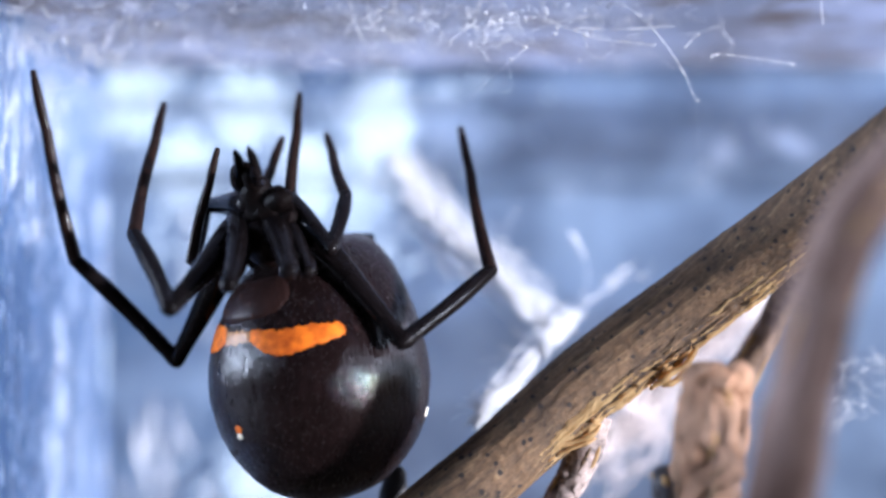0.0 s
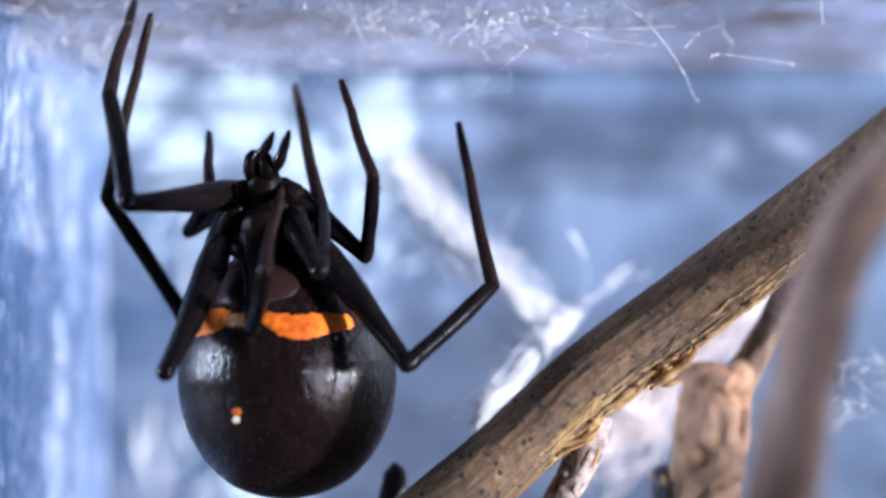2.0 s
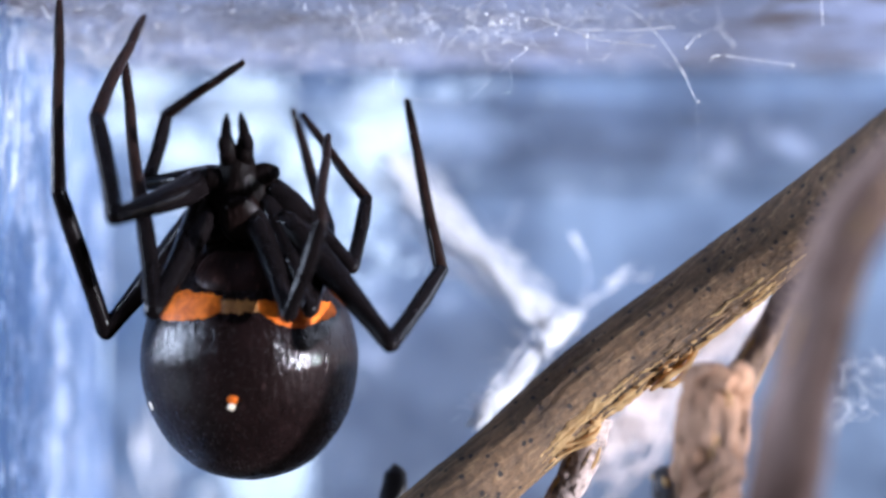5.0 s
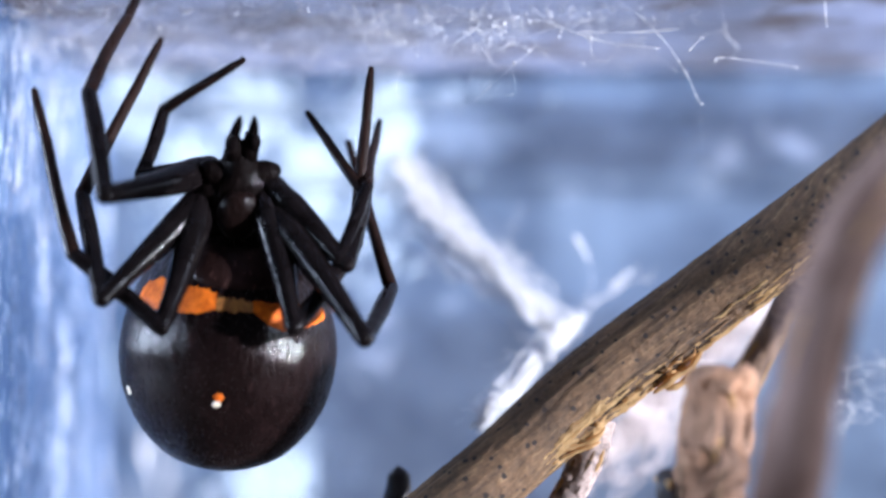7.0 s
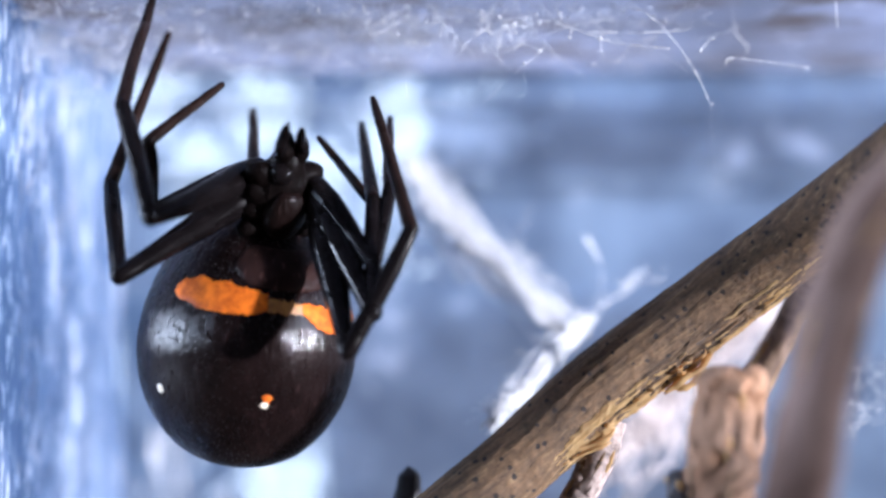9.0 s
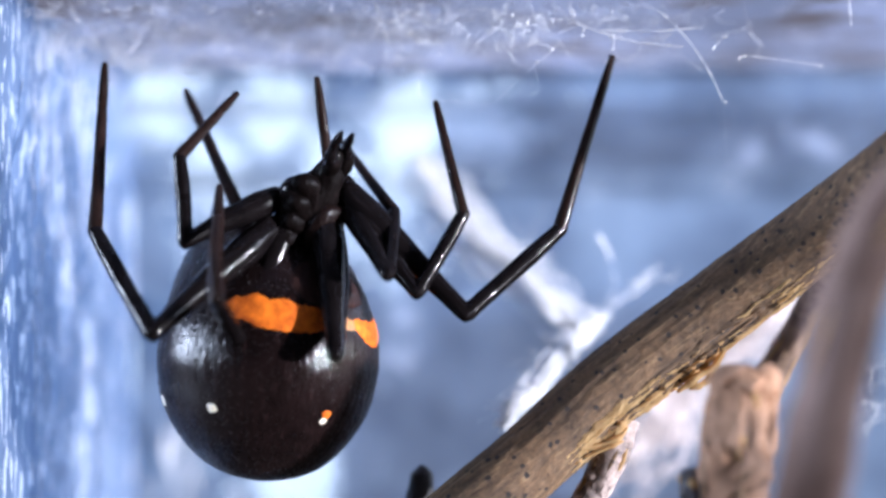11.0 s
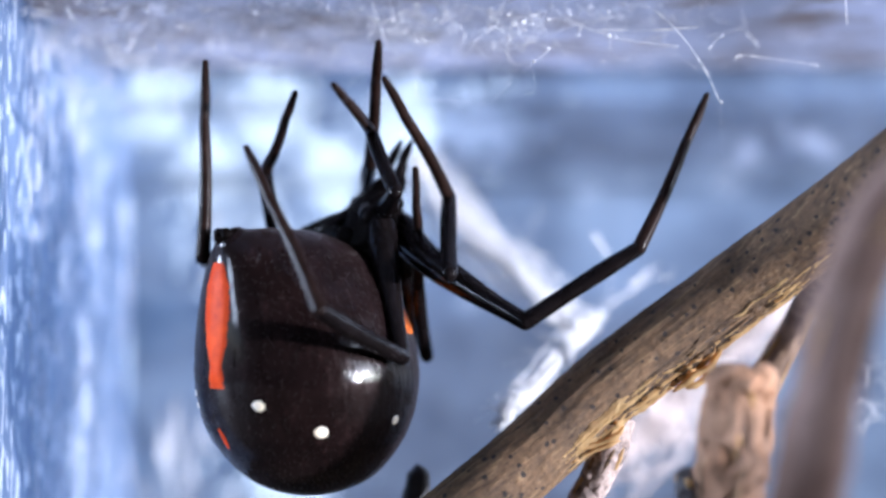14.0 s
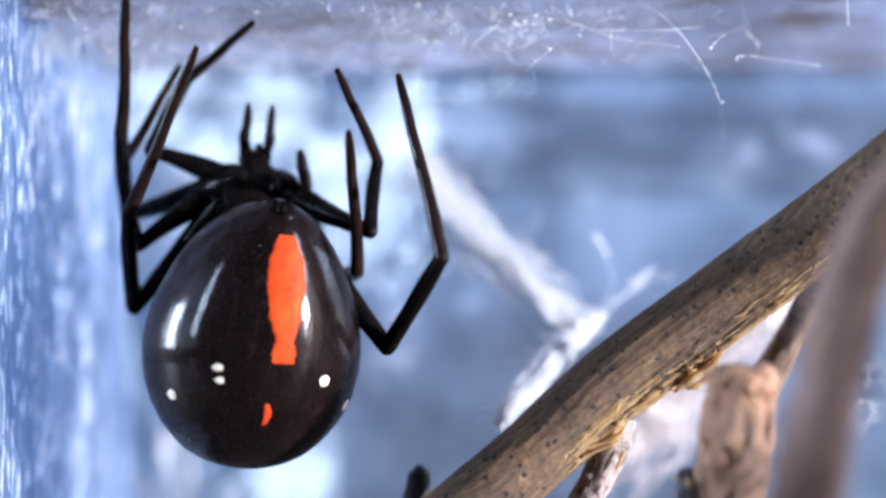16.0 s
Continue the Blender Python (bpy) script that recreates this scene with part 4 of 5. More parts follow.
def segment(length, radii, bend, seed, mat, name):
    """One leg segment along its own z, slightly bowed and knobbed at the joints, with short bristles."""
    n = 18
    path = [Vector((bend * math.sin(math.pi * i / n), 0, length * i / n)) * UNIT for i in range(n + 1)]
    r0, r1 = radii[0], radii[-1]
    caps = [Vector((0, 0, -r0 * h)) * UNIT for h in (0.9, 0.75, 0.4)], [Vector((0, 0, length + r1 * h)) * UNIT for h in (0.4, 0.75, 0.9)]
    sizes = [0.3 * r0, 0.65 * r0, 0.93 * r0] + [float(np.interp(i / n, np.linspace(0, 1, len(radii)), radii)) for i in range(n + 1)] + [0.93 * r1, 0.65 * r1, 0.3 * r1]
    v, f = tube(caps[0] + path + caps[1], [r * UNIT for r in sizes], 14)
    rnd = random.Random(seed)
    pieces = [(v, f)]
    for _ in range(int(length / 5)):
        t = rnd.uniform(0.05, 0.97)
        a = rnd.uniform(0, 2 * math.pi)
        r = np.interp(t, np.linspace(0, 1, len(radii)), radii)
        p = path[int(t * n)].copy()
        p.z = t * length * UNIT
        o = Vector((math.cos(a), math.sin(a), 0))
        q = p + (o * (r + 6) + Vector((0, 0, 9))) * UNIT
        b = p + o * r * 0.8 * UNIT
        sd = o.cross(Vector((0, 0, 1))) * 0.8 * UNIT
        pieces.append(([b + sd, b - sd, b + Vector((0, 0, 1.2 * UNIT)), q], [(0, 1, 3), (1, 2, 3), (2, 0, 3)]))
    return mesh_of(name, *join_meshes(pieces), mat)


LENGTHS = {"A": (290, 255, 340), "B": (290, 225, 340), "C": (180, 150, 195), "H": (270, 200, 310), "D": (250, 225, 310), "E": (220, 165, 250), "F": (185, 160, 215), "G": (290, 235, 330)}
legs = {}
for k, (name, (lf, lt, lm)) in enumerate(LENGTHS.items()):
    big = 1.0 if lf > 230 else 0.86
    legs[name] = {
        "femur": part("femur", segment(lf, [24 * big, 28 * big, 26 * big, 23 * big, 19.5 * big, 16.5 * big, 15 * big], 5, k, LEG, "femur"), spider),
        "tibia": part("tibia", segment(lt, [14 * big, 15 * big, 14.5 * big, 15 * big, 15.5 * big, 14.5 * big, 13 * big], 3, k + 20, LEG, "tibia"), spider),
        "metatarsus": part("metatarsus", segment(lm * 0.69, [13 * big, 12 * big, 11 * big, 10.5 * big, 10 * big, 9.5 * big], -4, k + 40, LEG_END, "metatarsus"), spider, "brownish outer leg segment"),
    }
    knee = [Vector((1.5 * math.sin(h * 0.06), 0, h)) * UNIT for h in (-12, -6, 4, 16, 28, 38, 44)]
    part("patella", mesh_of("patella", *tube(knee, [7 * big * UNIT, 13 * big * UNIT, 16 * big * UNIT, 15.5 * big * UNIT, 14.5 * big * UNIT, 13 * big * UNIT, 10 * big * UNIT], 12), LEG), legs[name]["tibia"])
    foot = part("tarsus", segment(lm * 0.33, [8.5 * big, 9 * big, 9 * big, 8.5 * big, 7.5 * big, 5.5], -1, k + 60, LEG_END, "tarsus"), legs[name]["metatarsus"])
    foot.location = (0, 0, lm * 0.67 * UNIT)


SWUNG = {}


def swing(name, rows):
    """A leg's three long segments, joined end to end at every tenth of a second; rows of seconds and the places of hip, knee, ankle and tip in
    the spider's space (millimetres). Returns the femur's poses and keeps all three in SWUNG."""
    poses, last = ([], [], []), [None, None, None]
    j = 0
    for i in range(161):
        t = i / 10
        while j < len(rows) - 2 and rows[j + 1][0] <= t + 1e-6:
            j += 1
        a, b = rows[j], rows[j + 1]
        f = (t - a[0]) / (b[0] - a[0])
        p = Vector(a[1]).lerp(Vector(b[1]), f)
        for k in range(3):
            u, v = Vector(a[k + 2]) - Vector(a[k + 1]), Vector(b[k + 2]) - Vector(b[k + 1])
            d = u.normalized().slerp(v.normalized(), f, u.normalized())
            q = p + d * (u.length * (1 - f) + v.length * f)
            if last[k] is None:
                turn = bone(p, q).to_3x3()
            else:
                turn = last[k][0].rotation_difference(d).to_matrix() @ last[k][1]
            last[k] = d, turn
            m = turn.to_4x4()
            m.translation = p * MM
            poses[k].append((t, m))
            p = q
    SWUNG[name] = poses
    return poses[0]


def motions():
    """All that moves: the spider turning on its threads, and its legs, place by place (millimetres)."""
    walk(spider, [
        (0, body((-5.81, 0.00, -5.97), -36, -6, -6)), (0.5, body((-6.31, 0.00, -5.97), -24, -8, -5)), (1, body((-6.42, 0.00, -6.55), -18, -7, -5)), (1.5, body((-6.63, 0.00, -6.08), -11, -7, -4)),
        (2, body((-7.26, 0.00, -5.86), -12, -10, -4)), (2.5, body((-7.31, 0.00, -5.76), -11, -17, -4)), (3, body((-7.26, 0.00, -5.13), -13, -13, -3.5)), (3.5, body((-6.63, 0.00, -5.00), -11, -8.5, -4)),
        (4, body((-7.23, 0.00, -4.76), -3, -4.5, -4)), (4.2, body((-7.97, 0.00, -4.92), -1, -4.5, -4)), (6.3, body((-9.55, 0.00, -4.92), 14, -5, 0)), (7, body((-10.13, 0.00, -4.42), 13, -1, 1)),
        (7.5, body((-10.02, 0.00, -4.38), 16, -2, 2)), (8, body((-9.73, 0.00, -4.23), 23, 0, 2)), (8.5, body((-9.78, 0.00, -4.23), 26, 0, 3)), (9, body((-9.73, 0.00, -4.26), 29, 0, 3.5)),
        (9.2, body((-9.73, 0.00, -4.31), 30, 0, 3.5)), (11.3, body((-9.26, 0.00, -5.18), 54, 0, 0)), (11.5, body((-9.52, 0.00, -5.34), 57, 0, 0)), (12, body((-9.26, 0.00, -5.47), 71, 0, 0)),
        (12.5, body((-9.07, 0.00, -5.47), 93, 0, -2)), (13, body((-8.49, 0.00, -5.01), 108, 0, 0)), (13.5, body((-7.65, 0.00, -5.19), 118, 0, 1)), (14, body((-7.26, 0.00, -5.65), 131, 0, 2)),
        (14.5, body((-7.52, 0.00, -5.86), 148, 0, 2)), (15, body((-7.90, 0.00, -5.79), 161, 0, 3)), (15.5, body((-9.81, 0.00, -4.81), 188, 0, 4.5)), (16, body((-10.03, 0.00, -4.41), 198, 0, 5.5))])
    walk(abdomen, [
        (0, flex(-36, -6, -6, -4)), (0.5, flex(-24, -8, -5, -3)), (1, flex(-18, -7, -5, -2)), (1.5, flex(-11, -7, -4, -1.33)), (2, flex(-12, -10, -4, -0.667)), (2.5, flex(-11, -17, -4, 0)), (3, flex(-13, -13, -3.5, 0.333)),
        (3.5, flex(-11, -8.5, -4, 0.667)), (4, flex(-3, -4.5, -4, 1)), (4.2, flex(-1, -4.5, -4, 1)), (6.3, flex(14, -5, 0, 2)), (7, flex(13, -1, 1, 3)), (7.5, flex(16, -2, 2, 4)), (8, flex(23, 0, 2, 5)),
        (8.5, flex(26, 0, 3, 4)), (9, flex(29, 0, 3.5, 2.5)), (9.2, flex(30, 0, 3.5, 2.5)), (11.3, flex(54, 0, 0, 6)), (11.5, flex(57, 0, 0, 6)), (12, flex(71, 0, 0, 5)), (12.5, flex(93, 0, -2, 3)),
        (13, flex(108, 0, 0, -2)), (13.5, flex(118, 0, 1, -6)), (14, flex(131, 0, 2, -4)), (14.5, flex(148, 0, 2, -5)), (15, flex(161, 0, 3, -4)), (15.5, flex(188, 0, 4.5, -2.5)), (16, flex(198, 0, 5.5, -1))])
    walk(legs["A"]["femur"], swing("A", [
        (0, (-1.44, -3.69, 6.53), (-6.68, -2.56, 1.11), (-9.33, -6.32, 5.99), (-9.04, -8.81, 14.57)), (0.5, (-1.49, -3.46, 6.77), (-5.72, -0.84, 0.99), (-7.99, -3.48, 6.73), (-7.12, -5.68, 15.35)),
        (1, (-0.88, -3.68, 7.26), (-6.42, -0.16, 3.37), (-8.27, -2.33, 9.45), (-5.69, -3.64, 17.91)), (1.5, (-1.09, -3.70, 7.28), (-5.56, 0.87, 3.13), (-8.33, -1.28, 8.84), (-5.84, -2.86, 17.29)),
        (2, (-1.11, -3.71, 7.28), (-5.51, 1.00, 3.21), (-8.33, -1.56, 8.72), (-5.36, -3.29, 16.98)), (2.5, (-1.02, -3.39, 7.38), (-5.84, 0.70, 3.10), (-8.49, -2.44, 8.41), (-5.33, -5.11, 16.34)),
        (3, (-0.96, -3.28, 7.35), (-6.10, -0.32, 2.56), (-8.61, -3.19, 8.07), (-5.08, -5.02, 16.08)), (3.5, (-1.17, -3.04, 6.97), (-7.16, -0.61, 2.92), (-12.41, 0.02, 7.06), (-12.53, -2.78, 15.55)),
        (4, (-1.03, -3.03, 7.18), (-6.17, 0.04, 2.45), (-8.83, -5.30, 5.52), (-13.29, 1.24, 9.67)), (4.2, (-1.24, -2.95, 7.04), (-5.62, 0.42, 1.79), (-6.76, -5.02, 5.55), (-8.79, -3.96, 14.19)),
        (6.3, (-1.24, -2.59, 6.96), (-6.38, -5.47, 2.11), (-7.38, -1.34, 7.29), (-3.60, 0.32, 15.23)), (7, (-1.02, -2.44, 7.27), (-5.88, -5.54, 2.27), (-6.79, -0.78, 6.90), (-3.27, 2.24, 14.55)),
        (7.5, (-1.05, -2.45, 7.19), (-6.14, -4.91, 2.08), (-6.85, 0.04, 6.53), (-3.57, 2.40, 14.51)), (8, (-0.82, -2.35, 7.21), (-6.63, -4.09, 2.59), (-6.42, 1.33, 6.54), (-3.35, 3.72, 14.59)),
        (8.5, (-0.80, -2.34, 7.24), (-6.88, -3.39, 2.76), (-6.38, 1.90, 6.85), (-3.15, 4.85, 14.65)), (9, (-0.89, -2.36, 7.21), (-7.20, -2.89, 2.96), (-6.29, 2.33, 7.05), (-2.93, 5.62, 14.67)),
        (11.3, (-1.98, -1.84, 5.77), (-8.11, -1.20, 1.28), (-7.41, 3.81, 5.68), (-4.70, 6.89, 13.62)), (11.5, (-1.53, -1.80, 6.17), (-7.86, -0.45, 2.13), (-8.15, 1.69, 8.48), (-4.02, 3.20, 16.26)),
        (12, (-0.58, -1.69, 6.60), (-5.90, 0.39, 1.56), (-7.41, 2.49, 7.74), (-4.82, 2.58, 16.30)), (12.5, (-0.98, -1.77, 7.03), (-5.48, 1.54, 1.85), (-4.00, 3.95, 7.93), (-0.94, 3.36, 16.31)),
        (13, (-0.39, -1.37, 7.04), (-5.53, 1.93, 2.46), (-2.94, 4.50, 8.09), (1.08, 3.62, 16.03)), (13.5, (-1.94, -1.47, 7.14), (-5.66, 0.65, 0.83), (-2.49, 3.85, 5.79), (3.34, 4.81, 12.51)),
        (14, (-1.18, -2.93, 7.27), (-5.29, -1.21, 1.08), (-7.28, 4.83, 3.25), (-1.49, 4.91, 10.06)), (14.5, (-0.67, -3.95, 7.28), (-4.90, -1.21, 1.55), (-4.86, 4.78, 4.58), (1.78, 2.02, 9.92)),
        (15, (-1.20, -3.75, 7.27), (-5.11, -0.67, 1.49), (-3.54, 4.82, 5.02), (2.51, 0.52, 10.00)), (15.5, (-2.16, -2.15, 5.53), (-6.20, 1.29, 0.05), (-6.36, 7.48, 2.63), (-6.96, -0.09, 7.35)),
        (16, (-2.01, -1.78, 5.56), (-5.81, 2.56, 0.57), (-6.48, 7.57, 4.99), (-4.79, 3.79, 12.91))]))
    walk(legs["A"]["tibia"], SWUNG["A"][1])
    walk(legs["A"]["metatarsus"], SWUNG["A"][2])
    walk(legs["B"]["femur"], swing("B", [
        (0, (-1.56, -3.24, 7.19), (0.17, -9.45, 3.12), (-4.09, -7.41, 6.68), (-7.07, -2.53, 13.56)), (0.5, (-1.45, -2.90, 7.34), (-1.78, -9.37, 3.30), (-5.48, -6.53, 6.96), (-7.42, -0.90, 13.63)),
        (1, (-1.52, -2.68, 7.79), (-2.45, -9.70, 4.96), (-5.32, -7.05, 9.41), (-7.10, 0.17, 14.38)), (1.5, (-1.45, -2.53, 8.00), (-3.48, -9.44, 5.48), (-6.21, -5.77, 9.23), (-7.30, 1.61, 14.17)),
        (2, (-1.31, -2.61, 8.23), (-3.72, -9.66, 6.59), (-5.44, -7.69, 11.90), (-6.82, -1.71, 18.40)), (2.5, (-1.20, -2.66, 8.28), (-4.14, -9.28, 5.89), (-5.91, -7.94, 11.38), (-6.61, -2.61, 18.52)),
        (3, (-1.18, -2.68, 8.13), (-4.14, -9.20, 5.50), (-6.67, -7.39, 10.53), (-8.58, -2.57, 17.82)), (3.5, (-1.10, -2.68, 8.17), (-4.43, -9.26, 6.23), (-6.92, -7.49, 11.30), (-8.94, -1.77, 17.86)),
        (4, (-1.17, -2.47, 8.11), (-4.86, -8.85, 6.13), (-5.99, -5.54, 10.90), (-4.11, 1.13, 16.56)), (4.2, (-1.25, -2.38, 8.07), (-4.76, -8.76, 5.80), (-5.63, -5.33, 10.54), (-3.48, 1.30, 16.14)),
        (6.3, (-1.26, -1.92, 8.19), (-5.64, -7.77, 6.01), (-6.64, -4.38, 10.75), (-5.45, 1.72, 17.18)), (7, (-1.23, -1.96, 8.14), (-5.85, -7.81, 6.56), (-6.57, -4.11, 11.12), (-4.19, 2.26, 16.93)),
        (7.5, (-1.18, -1.91, 8.10), (-6.07, -7.29, 5.79), (-6.84, -4.04, 10.68), (-4.55, 2.49, 16.35)), (8, (-0.99, -1.81, 8.03), (-6.51, -6.50, 5.63), (-7.11, -2.95, 10.32), (-4.32, 3.41, 15.95)),
        (8.5, (-0.94, -1.74, 8.03), (-6.65, -6.15, 5.55), (-7.28, -2.61, 10.26), (-4.27, 3.55, 16.00)), (9, (-0.84, -1.73, 8.03), (-6.88, -5.66, 5.54), (-7.34, -2.24, 10.34), (-4.33, 3.81, 16.20)),
        (11.3, (-1.35, -3.13, 7.66), (3.12, 2.93, 6.44), (-0.57, -1.59, 7.42), (1.30, 4.71, 13.49)), (11.5, (-1.29, -3.12, 7.60), (3.48, 2.62, 6.04), (-0.61, -1.36, 7.61), (1.92, 4.69, 13.69)),
        (12, (-1.29, -2.52, 7.48), (4.32, 2.39, 5.86), (-0.78, -0.38, 7.01), (2.77, 4.26, 13.77)), (12.5, (-0.81, -1.92, 7.29), (6.08, 1.17, 6.21), (0.68, 1.68, 8.56), (-7.32, 1.61, 12.58)),
        (13, (-0.35, -2.06, 7.27), (6.53, 0.84, 5.71), (0.96, 2.40, 6.98), (-6.12, 4.25, 12.11)), (13.5, (-0.12, -2.14, 7.28), (6.92, 0.23, 5.55), (1.70, 2.83, 6.57), (-4.52, 5.91, 12.21)),
        (14, (0.34, -2.73, 7.22), (6.34, 1.10, 4.49), (1.85, 4.89, 5.20), (2.52, 4.71, 14.12)), (14.5, (2.29, -2.34, 5.57), (6.40, 0.67, -0.10), (9.44, 2.34, 4.69), (6.92, 5.88, 12.50)),
        (15, (1.96, -2.99, 6.28), (8.49, -2.18, 2.43), (9.59, -2.29, 8.25), (7.19, -2.28, 16.86)), (15.5, (1.10, -3.47, 6.84), (6.25, -4.46, 1.30), (7.02, -1.90, 6.59), (3.81, -3.70, 14.73)),
        (16, (0.94, -3.50, 7.16), (4.99, -5.49, 1.02), (6.05, -1.80, 5.52), (4.24, 2.56, 13.12))]))
    walk(legs["B"]["tibia"], SWUNG["B"][1])
    walk(legs["B"]["metatarsus"], SWUNG["B"][2])
    walk(legs["C"]["femur"], swing("C", [
        (0, (-0.34, -4.02, 7.90), (-4.73, -2.32, 8.35), (-3.26, -4.70, 5.58), (-1.80, -4.34, 10.48)), (0.5, (-0.69, -3.85, 8.16), (-4.47, -1.77, 6.22), (-2.35, -4.93, 7.26), (-3.01, -3.91, 12.23)),
        (1, (-0.66, -3.82, 8.21), (-3.98, -1.23, 6.04), (-2.76, -3.73, 8.84), (-4.12, -1.22, 13.09)), (1.5, (-1.58, -3.08, 7.43), (-4.57, -1.34, 4.19), (-3.63, -1.62, 8.02), (-4.31, 0.40, 12.68)),
        (2, (-0.74, -3.68, 8.08), (-4.43, -0.94, 6.96), (-2.23, -3.90, 8.36), (-3.61, -0.37, 11.83)), (2.5, (-0.73, -3.07, 7.89), (-4.78, -1.64, 9.86), (-3.02, -4.34, 12.13), (-0.46, -5.62, 16.39)),
        (3, (-0.59, -3.24, 7.88), (-4.88, -1.64, 9.08), (-4.00, -0.49, 12.75), (0.12, -3.18, 14.17)), (3.5, (-0.53, -3.10, 7.96), (-4.90, -1.45, 8.72), (-4.43, 0.67, 12.01), (-0.42, -2.06, 13.68)),
        (4, (-0.57, -3.20, 7.96), (-4.50, -0.61, 8.53), (-3.58, 1.31, 11.85), (0.24, -1.77, 13.35)), (4.2, (-0.69, -3.38, 7.95), (-4.19, -0.24, 8.44), (-3.06, 1.17, 11.95), (0.83, -1.64, 13.76)),
        (6.3, (-0.63, -2.82, 8.06), (-4.57, -0.21, 7.98), (-3.88, 1.72, 11.36), (-0.40, -1.69, 12.95)), (7, (-0.72, -3.21, 7.96), (-4.15, 0.06, 7.92), (-3.10, 2.03, 11.16), (0.30, -1.19, 13.25)),
        (7.5, (-1.23, -2.49, 8.17), (-5.26, -0.02, 8.02), (-4.32, -0.61, 11.81), (-1.71, 0.51, 16.08)), (8, (-1.23, -2.33, 7.96), (-4.96, -0.01, 6.20), (-5.09, -1.60, 9.81), (-1.47, 0.23, 12.96)),
        (8.5, (-1.20, -2.27, 7.93), (-5.04, -0.39, 5.89), (-5.71, -2.25, 9.30), (-1.94, -0.33, 12.22)), (9, (-1.31, -2.08, 7.88), (-5.16, -0.21, 5.85), (-6.17, -2.55, 8.85), (-2.37, -0.81, 11.81)),
        (11.3, (-1.58, -1.92, 7.28), (-5.71, -0.72, 5.30), (-4.98, 0.83, 8.86), (-0.98, 1.40, 12.02)), (11.5, (-1.24, -1.93, 7.37), (-5.30, -0.44, 5.46), (-4.59, 0.92, 9.10), (-0.55, 1.49, 12.21)),
        (12, (-0.03, -2.21, 7.65), (-3.50, 0.44, 5.82), (-2.43, 2.21, 9.17), (1.47, 2.61, 12.49)), (12.5, (0.88, -2.04, 7.55), (-3.01, 0.03, 5.82), (-1.84, 1.66, 9.22), (1.96, 1.40, 12.66)),
        (13, (1.15, -2.67, 7.54), (-2.56, -0.16, 6.01), (-0.75, 1.44, 9.13), (2.90, 1.38, 12.74)), (13.5, (1.26, -2.92, 7.46), (-2.04, 0.40, 6.72), (-0.45, 1.76, 10.07), (2.54, 2.12, 14.23)),
        (14, (0.07, -2.20, 6.39), (4.60, -0.88, 5.96), (3.51, 0.53, 9.48), (-0.23, 1.56, 12.84)), (14.5, (1.64, -2.62, 6.23), (6.25, -1.55, 6.24), (5.22, 0.16, 9.64), (1.19, 0.31, 12.81)),
        (15, (1.87, -2.99, 6.39), (6.54, -2.22, 6.46), (6.50, -2.55, 10.39), (2.11, -1.94, 12.98)), (15.5, (0.62, -3.16, 7.40), (5.09, -4.34, 8.43), (3.37, -2.38, 11.39), (-0.46, 0.60, 13.07)),
        (16, (0.76, -3.50, 7.55), (4.93, -5.37, 8.79), (3.47, -5.41, 12.47), (1.16, -1.70, 15.14))]))
    walk(legs["C"]["tibia"], SWUNG["C"][1])
    walk(legs["C"]["metatarsus"], SWUNG["C"][2])
